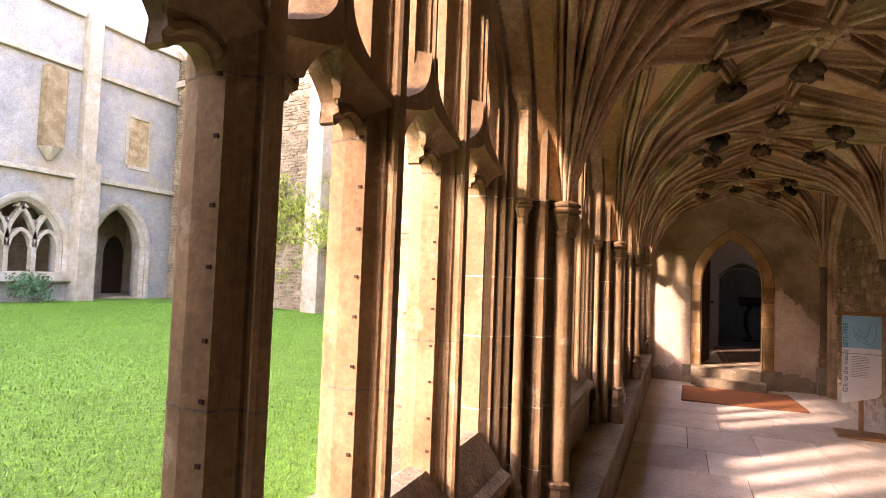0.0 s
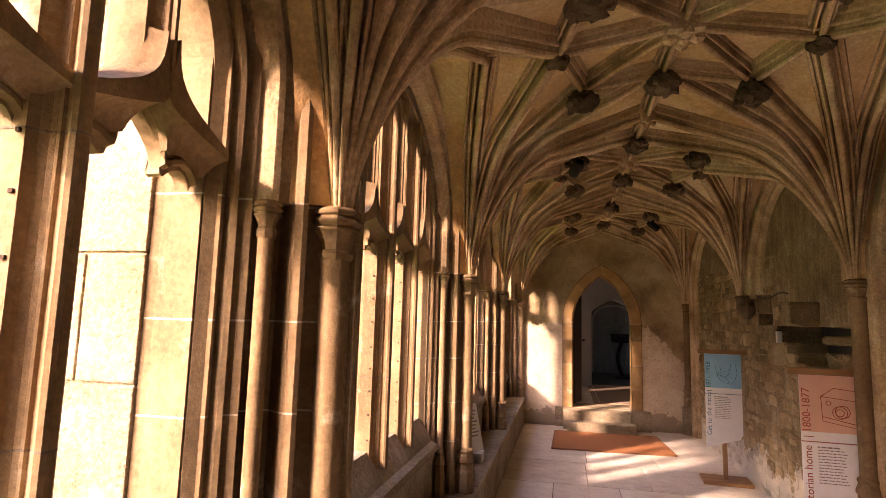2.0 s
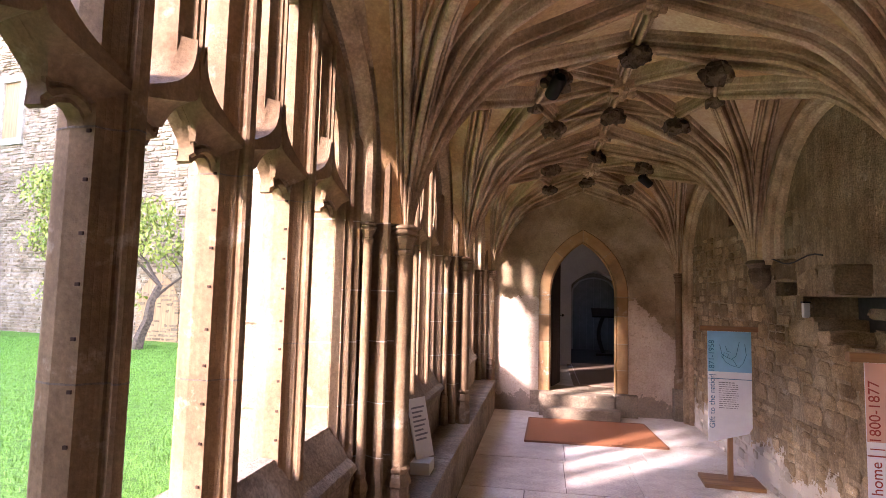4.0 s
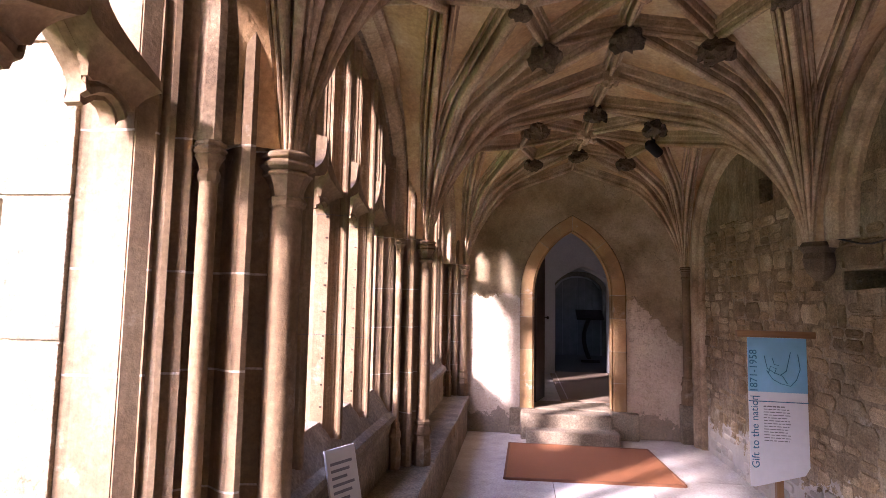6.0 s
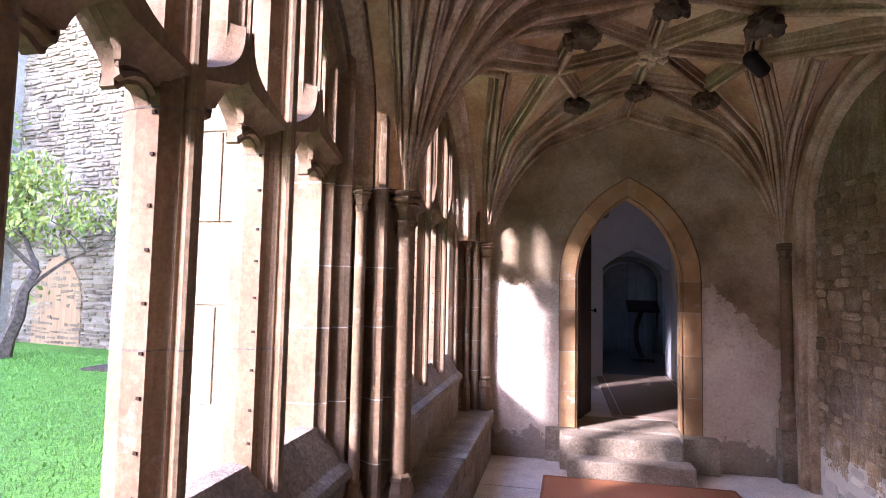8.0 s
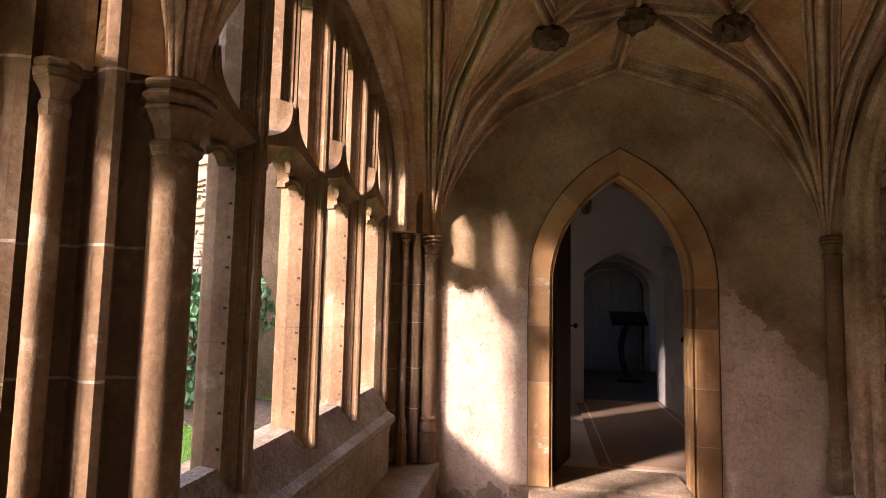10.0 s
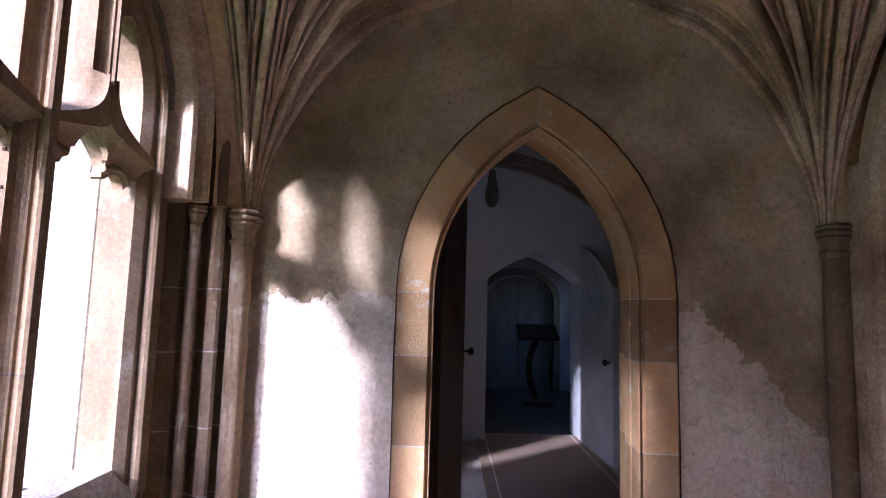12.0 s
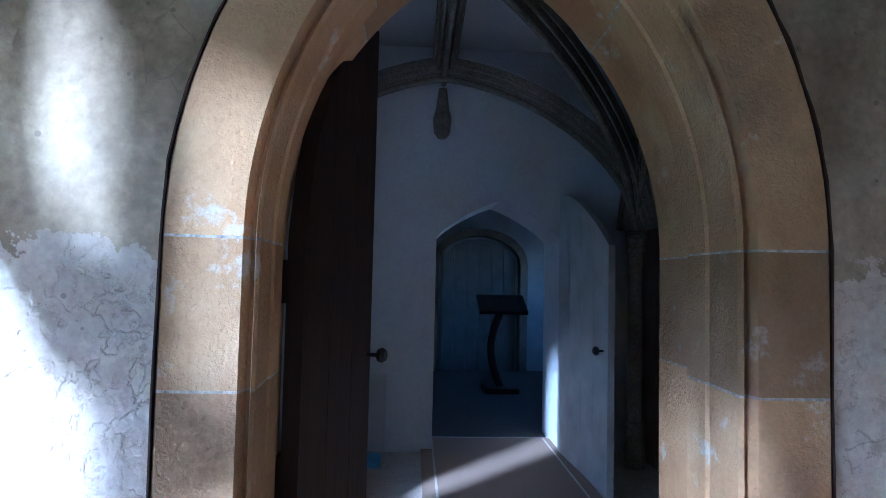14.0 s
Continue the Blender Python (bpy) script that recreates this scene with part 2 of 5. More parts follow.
def endwallmat():
    """Old grey-brown plaster above, a paler pink patch with a ragged edge below."""
    g = Graph("old_plaster", 0.9)
    x, z = g.axis(0), g.axis(2)
    old = g.ramp(g.noise(1.6, 6, 0.6), [(0.32, (0.213, 0.150, 0.081)), (0.46, (0.375, 0.281, 0.163)), (0.54, (0.450, 0.350, 0.213)), (0.68, (0.575, 0.463, 0.300))])
    new_ = g.ramp(g.noise(2.5, 5), [(0.3, (0.494, 0.385, 0.270)), (0.5, (0.575, 0.466, 0.339)), (0.7, (0.644, 0.546, 0.420))])
    # the edge stands near 1.55 m, and falls towards the far corner
    fall = g.math("MULTIPLY", g.math("MAXIMUM", g.math("SUBTRACT", x, 2.05), 0.0), 1.05)
    edge = g.math("ADD", g.math("ADD", z, fall), g.math("MULTIPLY", g.math("SUBTRACT", g.noise(9, 7, 0.65), 0.5), 0.42))
    low = g.math("LESS_THAN", edge, 1.6)
    c = g.mix(low, old, new_)
    foot = g.math("LESS_THAN", g.math("ADD", z, g.math("MULTIPLY", g.math("SUBTRACT", g.noise(6, 6, 0.65), 0.5), 0.7)), 0.24)
    c = g.mix(g.math("MULTIPLY", foot, 0.7), c, (0.2, 0.16, 0.115))
    c = g.mix(0.35, c, g.ramp(g.noise(2.2, 7, 0.66), [(0.3, 0.25), (0.7, 0.8)]), "OVERLAY")
    c = g.mix(0.3, c, g.ramp(g.noise(45, 4, 0.7), [(0.3, 0.2), (0.7, 0.85)]), "OVERLAY")
    # hair cracks in the later plaster
    warp = g.t.nodes.new("ShaderNodeTexNoise")
    g.put(warp.inputs["Vector"], g.pos)
    warp.inputs["Scale"].default_value = 6
    bent = g.t.nodes.new("ShaderNodeMix")
    bent.data_type, bent.blend_type = "RGBA", "LINEAR_LIGHT"
    bent.inputs[0].default_value = 0.1
    g.put(bent.inputs[6], g.pos), g.put(bent.inputs[7], warp.outputs["Color"])
    vor = g.t.nodes.new("ShaderNodeTexVoronoi")
    vor.feature = "DISTANCE_TO_EDGE"
    vor.inputs["Scale"].default_value = 4.5
    g.put(vor.inputs["Vector"], bent.outputs[2])
    line = g.math("MULTIPLY", g.math("LESS_THAN", vor.outputs["Distance"], 0.008), g.math("GREATER_THAN", g.noise(2.3, 2), 0.57))
    c = g.mix(g.math("MULTIPLY", line, 0.35), c, (0.2, 0.15, 0.11))
    worn = g.math("MULTIPLY", low, g.math("LESS_THAN", g.noise(17, 7, 0.7), 0.4))
    c = g.mix(g.math("MULTIPLY", worn, 0.4), c, old)
    spots = g.math("LESS_THAN", g.voronoi(16).outputs["Distance"], 0.09)
    c = g.mix(g.math("MULTIPLY", spots, 0.5), c, (0.12, 0.09, 0.06))
    g.color(c)
    g.bump(g.math("SUBTRACT", 1.0, line), 0.004, 0.7)
    flakes = g.math("MULTIPLY", low, g.ramp(g.noise(11, 6, 0.6), [(0.47, 0.0), (0.5, 1.0)]))
    g.bump(flakes, 0.004, 0.6)
    chips = g.math("LESS_THAN", g.noise(17, 7, 0.7), 0.415)
    g.bump(g.math("MULTIPLY", low, g.math("SUBTRACT", 1.0, chips)), 0.004, 0.8)
    g.bump(low, 0.01, 1.0)
    g.bump(g.noise(4, 5), 0.04, 0.7)
    g.bump(g.noise(60, 3), 0.003, 0.6)
    return g.m


ENDPLASTER = endwallmat()


# ---------------------------------------------------------------- shapes
def mesh_of(name, bm, material):
    me = bpy.data.meshes.new(name)
    bmesh.ops.recalc_face_normals(bm, faces=bm.faces[:])
    bm.to_mesh(me)
    bm.free()
    me.materials.append(material)
    return me


def part(name, bm, material, parent=None, label="", smooth=False):
    me = mesh_of(name, bm, material)
    if smooth:
        me.polygons.foreach_set("use_smooth", [True] * len(me.polygons))
        me.set_sharp_from_angle(angle=radians(38))
    ob = new(name, me)
    if parent:
        ob.parent = parent
    if label:
        ob["label"] = label
    return ob


def thing(name, label, category, group="", kind="", at=(0, 0, 0)):
    ob = new(name)
    ob.location = at
    return tagged(ob, label, category, group, kind)


def box(x0, y0, z0, x1, y1, z1, bm=None, bevel=0.0):
    bm = bm if bm is not None else bmesh.new()
    vs = [bm.verts.new((x, y, z)) for x in (x0, x1) for y in (y0, y1) for z in (z0, z1)]
    fs = [bm.faces.new([vs[i] for i in f]) for f in ((0, 1, 3, 2), (4, 6, 7, 5), (0, 4, 5, 1), (2, 3, 7, 6), (0, 2, 6, 4), (1, 5, 7, 3))]
    if bevel:
        bmesh.ops.bevel(bm, geom=list({e for f in fs for e in f.edges}), offset=bevel, segments=2, affect="EDGES", profile=0.6)
    return bm


def prism(poly, a, b, axis="z", bm=None):
    """A polygon carried along an axis from a to b; poly holds the other two coordinates in order."""
    bm = bm if bm is not None else bmesh.new()

    def at(p, h):
        return {"z": (p[0], p[1], h), "y": (p[0], h, p[1]), "x": (h, p[0], p[1])}[axis]
    lo, hi = [bm.verts.new(at(p, a)) for p in poly], [bm.verts.new(at(p, b)) for p in poly]
    n = len(poly)
    bm.faces.new(lo[::-1]), bm.faces.new(hi)
    for i in range(n):
        bm.faces.new((lo[i], lo[(i + 1) % n], hi[(i + 1) % n], hi[i]))
    return bm


def turned(x, y, prof, n=16, bm=None, sides=None):
    """A turned (or many-sided) shape about an upright axis; prof holds (radius, z)."""
    bm = bm if bm is not None else bmesh.new()
    rings = []
    for r, z in prof:
        rings.append([bm.verts.new((x + r * math.cos(6.28318 * (k + 0.5) / n), y + r * math.sin(6.28318 * (k + 0.5) / n), z)) for k in range(n)])
    for p, q in zip(rings, rings[1:]):
        for k in range(n):
            bm.faces.new((p[k], p[(k + 1) % n], q[(k + 1) % n], q[k]))
    bm.faces.new(rings[0][::-1]), bm.faces.new(rings[-1])
    return bm


def sweep(path, prof, up=(0, 0, 1), bm=None, sizes=None):
    """A profile (side, height) carried along a path, its height kept towards up."""
    bm = bm if bm is not None else bmesh.new()
    rows = []
    n, m = len(path), len(prof)
    for i, p in enumerate(path):
        t = (Vector(path[min(i + 1, n - 1)]) - Vector(path[max(i - 1, 0)])).normalized()
        u = Vector(up)
        side = t.cross(u).normalized()
        u = side.cross(t)
        k = sizes[i] if sizes else 1.0
        rows.append([bm.verts.new(Vector(p) + side * a * k + u * b * k) for a, b in prof])
    for r, q in zip(rows, rows[1:]):
        for j in range(m):
            bm.faces.new((r[j], r[(j + 1) % m], q[(j + 1) % m], q[j]))
    bm.faces.new(rows[0][::-1]), bm.faces.new(rows[-1])
    return bm


def frame_sweep(path, prof, bm=None, plane="yz"):
    """A moulding round an opening: path in the wall's plane, prof of (away from the opening, depth)."""
    bm = bm if bm is not None else bmesh.new()
    rows = []
    n, m = len(path), len(prof)
    for i, p in enumerate(path):
        a = Vector(path[i]) - Vector(path[max(i - 1, 0)])
        b = Vector(path[min(i + 1, n - 1)]) - Vector(path[i])
        a = a.normalized() if a.length > 1e-9 else b.normalized()
        b = b.normalized() if b.length > 1e-9 else a
        t = (a + b).normalized()
        k = 1 / max(0.5, t.dot(a))
        nn = Vector((-t.y, t.x)) * k
        row = []
        for o, d in prof:
            q = Vector(p) + nn * o
            row.append(bm.verts.new((d, q.x, q.y) if plane == "yz" else (q.x, d, q.y)))
        rows.append(row)
    for r, q in zip(rows, rows[1:]):
        for j in range(m):
            bm.faces.new((r[j], r[(j + 1) % m], q[(j + 1) % m], q[j]))
    bm.faces.new(rows[0][::-1]), bm.faces.new(rows[-1])
    return bm


def rise(s, p=1.6, k=0.95):
    """Height of a pointed arch, 0 at its springing to 1 at its apex."""
    return (1 - (1 - k * s) ** p) ** (1 / p) / (1 - (1 - k) ** p) ** (1 / p)


def arch(c, h, zs, top, n=12, p=1.75, foot=None):
    """An outline from the left foot over the apex to the right foot."""
    pts = [] if foot is None else [(c - h, foot)]
    for i in range(2 * n + 1):
        s = i / n if i <= n else (2 * n - i) / n
        s = s * s
        side = -1 if i <= n else 1
        pts.append((c + side * h * (1 - s), zs + (top - zs) * rise(s, p)))
    if foot is not None:
        pts.append((c + h, foot))
    return pts


def gothic(c, a, radius, zs, n=12, foot=None):
    """A pointed outline struck from two centres, left foot to right foot."""
    end = math.acos((radius - a) / radius)
    half = [(c - radius * math.cos(end * i / n) + radius - a, zs + radius * math.sin(end * i / n)) for i in range(n + 1)]
    pts = half + [(2 * c - x, z) for x, z in reversed(half[:-1])]
    return pts if foot is None else [(c - a, foot)] + pts + [(c + a, foot)]


# ---------------------------------------------------------------- plan
XL, XR = 0.055, 2.60          # the shafts on the two sides
CX = 1.335
PIERS = [-2.37, 0.136, 2.646, 5.16, 7.58, 10.43]
BAYS = [(-1.117, 1.0), (1.391, 1.0), (3.90, 1.0), (6.37, 1.0), (8.91, 1.145)]   # middle and half width of each window
WALL_Y, WALL_X, BACK_Y = 10.45, 2.72, -2.65
SILL, SPRING = 0.93, 1.97
WSPRING, WTOP = 2.3, 2.94
GARTH = 0.55
LOB = 0.30                    # floor of the lobby behind the doorway

# ---------------------------------------------------------------- floor
floor = tagged(part("floor", box(-0.2, BACK_Y, -0.3, 3.2, WALL_Y + 0.05, -0.012), JOINT), "worn pale flagstone floor of the cloister walk", "floor", kind="structure")
ground = tagged(part("ground", box(-120, -120, 0.0, -0.55, 120, GARTH), GRASS), "mown green lawn of the cloister garth", "lawn", kind="structure")

# ---------------------------------------------------------------- window side
MULLION = [(-0.14, 0.008), (-0.145, 0.017), (-0.155, 0.021), (-0.164, 0.017), (-0.168, 0.007), (-0.182, 0.006), (-0.185, 0.013), (-0.192, 0.014), (-0.202, 0.019), (-0.214, 0.031), (-0.222, 0.051), (-0.288, 0.051), (-0.335, 0.036), (-0.345, 0.03)]
JAMB = [(0.0, -0.37), (0.0, -0.235), (0.03, -0.205), (0.042, -0.2), (0.042, -0.228), (0.049, -0.228), (0.051, -0.18), (0.059, -0.168), (0.067, -0.18), (0.069, -0.228), (0.08, -0.228), (0.1, -0.19),
        (0.12, -0.17), (0.13, -0.2), (0.13, -0.37)]
WALLRIB = [(0.1, -0.2), (0.1, -0.12), (0.108, -0.09), (0.122, -0.076), (0.136, -0.09), (0.14, -0.13), (0.152, -0.13), (0.158, -0.06), (0.172, -0.036), (0.186, -0.036), (0.192, -0.06), (0.2, -0.2)]
OUTER_ORDER = [(0.2, -0.2), (0.2, -0.09), (0.212, -0.055), (0.228, -0.03), (0.244, -0.04), (0.25, -0.08), (0.266, -0.08), (0.274, -0.035), (0.29, -0.01), (0.306, -0.018), (0.312, -0.06), (0.33, -0.06), (0.34, -0.2)]


def mullion_outline(y, grow=0.0):
    return [(x, y + w) for x, w in MULLION] + [(x, y - w) for x, w in reversed(MULLION)]


def light_head(c, w, pitch, win):
    """The cusped ogee head of one light: a moulded arm on each side, sweeping up into the upper mullion."""
    W = pitch / 2
    cusped = [(w, 1.965), (0.985 * w, 1.985), (0.92 * w, 2.003), (0.8 * w, 2.012), (0.64 * w, 2.002), (0.5 * w, 1.98), (0.44 * w, 1.985), (0.47 * w, 2.012), (0.46 * w, 2.034), (0.39 * w, 2.056), (0.27 * w, 2.08), (0.12 * w, 2.108), (0.0, 2.13)]
    back = [(1, 2.085), (0.9, 2.096), (0.8, 2.106), (0.7, 2.116), (0.6, 2.127), (0.5, 2.139), (0.4, 2.152), (0.31, 2.167), (0.23, 2.185), (0.165, 2.207), (0.12, 2.235), (0.1, 2.268), (0.09, 2.3)]
    n = len(back) - 1
    front_out = [(u * W, z) for u, z in back]
    front_in = [(u * W * (1 - i / n), z - 0.024 - 0.12 * (i / n) ** 3) for i, (u, z) in enumerate(back)]
    rear_out = [(u * W + 0.02 * i / n, z + 0.016) for i, (u, z) in enumerate(back)]
    head = new("light_head")
    head.parent = win
    for sgn in (1, -1):
        bm = bmesh.new()
        rows = []
        for fo, fi, ro, cu in zip(front_out, front_in, rear_out, cusped):
            def to(q):
                return (cu[0] + (fi[0] - cu[0]) * q, cu[1] + (fi[1] - cu[1]) * q)
            ring = [(-0.170, fo), (-0.170, fi), (-0.182, to(0.97)), (-0.206, to(0.82)), (-0.220, to(0.6)), (-0.226, to(0.42)), (-0.242, to(0.42)), (-0.244, to(0.34)), (-0.234, to(0.3)), (-0.234, to(0.18)), (-0.252, to(0.12)), (-0.254, to(0.0)), (-0.296, to(0.0)),
                    (-0.296, ro), (-0.232, ro), (-0.215, (0.5 * (fo[0] + ro[0]), 0.4 * fo[1] + 0.6 * ro[1])), (-0.185, fo)]
            rows.append([bm.verts.new((x, c + sgn * p[0], p[1])) for x, p in ring])
        m = len(rows[0])
        for r, q in zip(rows, rows[1:]):
            for j in range(m):
                bm.faces.new((r[j], r[(j + 1) % m], q[(j + 1) % m], q[j]))
        bm.faces.new(rows[0][::-1]), bm.faces.new(rows[-1])
        part("tracery_arm", bm, STONE, head, smooth=True)
    return head


def window(k, c, h):
    win = thing("window_%d" % (k + 1), "unglazed four-light traceried stone cloister window", "window", kind="structure")
    pitch = h / 2
    w = pitch / 2 - 0.05
    for i in (1, 2, 3):
        y = c - h + pitch * i
        top = WSPRING + (WTOP - WSPRING) * rise(1 - abs(y - c) / h, 2.0)
        part("mullion", prism(mullion_outline(y), SILL - 0.06, top + 0.03), STONE, win)
        for z in (1.36 + random.uniform(-0.05, 0.05), 1.97):
            part("bed_joint", prism([(x + (0.0008 if x > -0.26 else -0.0008), y + (v - y) * 1.03) for x, v in mullion_outline(y)], z - 0.0022, z + 0.0022), JOINT, win)
        bm = bmesh.new()
        for j in range(9):
            z = SILL + 0.09 + j * 0.118 + random.uniform(-0.01, 0.01)
            for s in (-1, 1):
                box(-0.24, y + s * 0.0515 - 0.004, z - 0.004, -0.23, y + s * 0.0515 + 0.004, z + 0.004, bm)
        part("iron_stubs", bm, RUST, win, "rusty iron stubs of lost glazing bars")
    for i in range(4):
        y = c - h + pitch * (i + 0.5)
        light_head(y, w, pitch, win)
        top = WSPRING + (WTOP - WSPRING) * rise(1 - abs(y - c) / h, 2.0)
        if top > 2.3:
            slim = [(x, y + v * 0.78) for x, v in MULLION[4:]] + [(x, y - v * 0.78) for x, v in reversed(MULLION[4:])]
            part("upper_mullion", prism(slim, 2.17, top + 0.03), STONE, win)
    # cusped heads of the small upper lights
    for i in range(8):
        y = c - h + pitch * (i + 0.5) / 2
        top = WSPRING + (WTOP - WSPRING) * rise(1 - abs(y - c) / h, 2.0)
        q = pitch / 4 - 0.026
        half = [(0.0, top + 0.05), (q + 0.006, top + 0.05), (q + 0.006, top - 0.13), (q, top - 0.13), (0.93 * q, top - 0.1), (0.66 * q, top - 0.09), (0.58 * q, top - 0.07), (0.4 * q, top - 0.035), (0.0, top - 0.01)]
        bm = bmesh.new()
        for sgn in (1, -1):
            prism([(y + sgn * u, z) for u, z in half], -0.34, -0.22, "x", bm)
        part("cusped_head", bm, STONE, win)
    path = arch(c, h, WSPRING, WTOP, 16, 2.0, foot=SILL - 0.08)
    part("jamb_moulding", frame_sweep(path, JAMB), STONE, win)
    part("wall_rib", frame_sweep([(c - h, SPRING)] + path[1:-1] + [(c + h, SPRING)], WALLRIB), RIBSTONE, win)
    high = [p for p in path if abs(p[0] - c) < h - 0.16]
    part("outer_order", frame_sweep(high, OUTER_ORDER), RIBSTONE, win)
    prof = [(-0.5, 0.80), (-0.44, 0.86), (-0.3, 0.96), (-0.235, 0.955), (-0.22, 0.925), (-0.15, 0.80), (-0.11, 0.775), (-0.1, 0.75), (-0.13, 0.71), (-0.14, 0.66), (-0.14, 0.42), (-0.5, 0.42)]
    part("window_sill", prism(prof, c - h - 0.06, c + h + 0.06, "y"), BENCHSTONE, win)


for k, (c, h) in enumerate(BAYS):
    window(k, c, h)

# wall over the windows, one mesh, with the arches through it
wl = bmesh.new()
for c, h in BAYS:
    a = arch(c, h + 0.09, WSPRING + 0.02, WTOP + 0.09, 16, 2.0)
    y0, y1 = c - h - 0.09, c + h + 0.09
    for p, q in zip(a, a[1:]):
        if q[0] - p[0] > 1e-6:
            prism([(p[0], p[1]), (q[0], q[1]), (q[0], 5.2), (p[0], 5.2)], -0.48, -0.16, "x", wl)
wall_window_side = tagged(part("wall_window_side", wl, ASHLAR), "golden ashlar wall over the cloister windows", "wall", kind="structure")
lowwall = tagged(part("wall_plinth", box(-0.62, BACK_Y, -0.3, -0.42, WALL_Y, 0.84), ASHLAR), "outer plinth wall under the cloister windows", "wall", kind="structure")

# ---------------------------------------------------------------- piers
PIER = [(0.268, -0.385), (0.262, -0.36), (0.262, -0.24), (0.238, -0.235), (0.228, -0.2), (0.216, -0.2), (0.21, -0.25), (0.192, -0.25), (0.184, -0.2), (0.176, -0.16), (0.166, -0.14), (0.158, -0.15), (0.152, -0.19), (0.126, -0.19), (0.118, -0.184),
        (0.064, -0.122), (0.06, -0.106), (0.072, -0.088), (0.09, -0.062), (0.101, -0.036), (0.099, -0.012), (0.088, -0.002), (0.077, -0.008), (0.072, -0.034), (0.066, -0.052), (0.048, -0.058), (0.036, -0.05), (0.028, -0.02), (0.022, 0.02)]


def shaft(pier, name, x, y, r, foot, cap_z, cap_r, cap_h, base_r, material=None, n=16):
    material = material or STONE
    ob = part(name, turned(x, y, [(r, foot + 0.28), (r, cap_z - cap_h)], n), material, pier, smooth=True)
    # necking ring, bell, and an abacus of three rolls
    prof = [(r, cap_z - cap_h - 0.028), (r * 1.16, cap_z - cap_h - 0.02), (r * 1.24, cap_z - cap_h - 0.008), (r * 1.16, cap_z - cap_h + 0.002), (r * 1.0, cap_z - cap_h + 0.006)]
    prof += [(r + (cap_r * 0.84 - r) * q ** 1.8, cap_z - cap_h * (0.95 - 0.4 * q)) for q in (0.3, 0.6, 0.85, 1.0)]
    for b, q, w in ((0.55, 0.43, 0.92), (0.39, 0.24, 1.0), (0.2, 0.04, 0.96)):
        m = (b + q) / 2
        prof += [(cap_r * (w - 0.12), cap_z - cap_h * b), (cap_r * (w - 0.02), cap_z - cap_h * (b * 0.75 + q * 0.25)), (cap_r * w, cap_z - cap_h * m), (cap_r * (w - 0.02), cap_z - cap_h * (b * 0.25 + q * 0.75)), (cap_r * (w - 0.12), cap_z - cap_h * q)]
    prof += [(cap_r * 0.7, cap_z)]
    part("capital", turned(x, y, prof, 8), material, ob)
    base = [(base_r, foot - 0.01), (base_r, foot + 0.14), (base_r * 0.86, foot + 0.165), (base_r * 0.86, foot + 0.2), (base_r * 1.0, foot + 0.212), (base_r * 0.98, foot + 0.23), (r * 1.15, foot + 0.27), (r * 1.3, foot + 0.282), (r * 1.3, foot + 0.295), (r, foot + 0.31)]
    part("base", turned(x, y, base, 8), material, ob)
    return ob


def pier(yp, last=False):
    ob = thing("pier", "moulded limestone pier with attached shafts between windows", "pier", "piers of the window side", kind="structure")
    sides = [-1] if last else [-1, 1]
    right = [(x, yp + d) for d, x in PIER]
    left = [(x, yp - d) for d, x in reversed(PIER)]
    poly = ([(-0.385, yp + 0.02), (0.035, yp + 0.02)] + left) if last else right + left
    # courses of the core, with thin joints between
    cuts = [0.42, 0.78, 1.05, 1.36, 1.62, SPRING]
    for a, b in zip(cuts, cuts[1:]):
        part("course", prism(poly, a + 0.003, b - 0.003), STONE, ob)
        part("joint", prism(poly, b - 0.003, b + 0.003), JOINTLIME, ob)
    part("spandrel", prism(poly, SPRING + 0.003, 2.75), STONE, ob)
    shaft(ob, "main_shaft", XL, yp - (0.03 if last else 0), 0.046, 0.42, SPRING, 0.078, 0.135, 0.068)
    for s in sides:
        shaft(ob, "slender_shaft", -0.105, yp + s * 0.14, 0.024, 0.42, SPRING + 0.0, 0.044, 0.085, 0.042, n=12)
    return ob


for i, yp in enumerate(PIERS[1:], 1):
    pier(yp, i == len(PIERS) - 1)

# buttresses outside, in courses
for yp in PIERS[1:-1]:
    b = thing("buttress", "sunlit golden ashlar buttress outside the cloister", "buttress", "buttresses of the garth", kind="structure")
    z, flip = GARTH - 0.2, False
    part("plinth", box(-0.88, yp - 0.33, z, -0.388, yp + 0.33, 0.72, None, 0.02), ASHLAR, b)
    z = 0.72
    for hgt in (0.3, 0.42, 0.36, 0.4, 0.38, 0.42, 0.36, 0.4, 0.42):
        cut = -0.7 if flip else -0.58
        for x0, x1 in ((-0.82, cut - 0.004), (cut + 0.004, -0.388)):
            part("ashlar_block", box(x0, yp - 0.28, z + 0.004, x1, yp + 0.28, z + hgt - 0.004, None, 0.004), ASHLAR, b)
        part("mortar", box(-0.812, yp - 0.272, z, -0.392, yp + 0.272, z + hgt), ASHLAR, b)
        z += hgt
        flip = not flip

# bench along the window side
bench = thing("bench", "worn stone bench along the window side", "bench", kind="structure")
y = BACK_Y
k = 0
while y < WALL_Y - 0.01:
    e = min(y + random.uniform(0.95, 1.35), WALL_Y)
    if WALL_Y - e < 0.4:
        e = WALL_Y
    dx = random.uniform(-0.008, 0.008)
    part("bench_slab", box(-0.2, y + 0.003, 0.30, 0.145 + dx, e - 0.003, 0.42, None, 0.014), BENCHSTONE, bench)
    part("bench_front", box(-0.2, y + 0.003, -0.1, 0.115, e - 0.003, 0.30), BENCHSTONE, bench)
    y = e

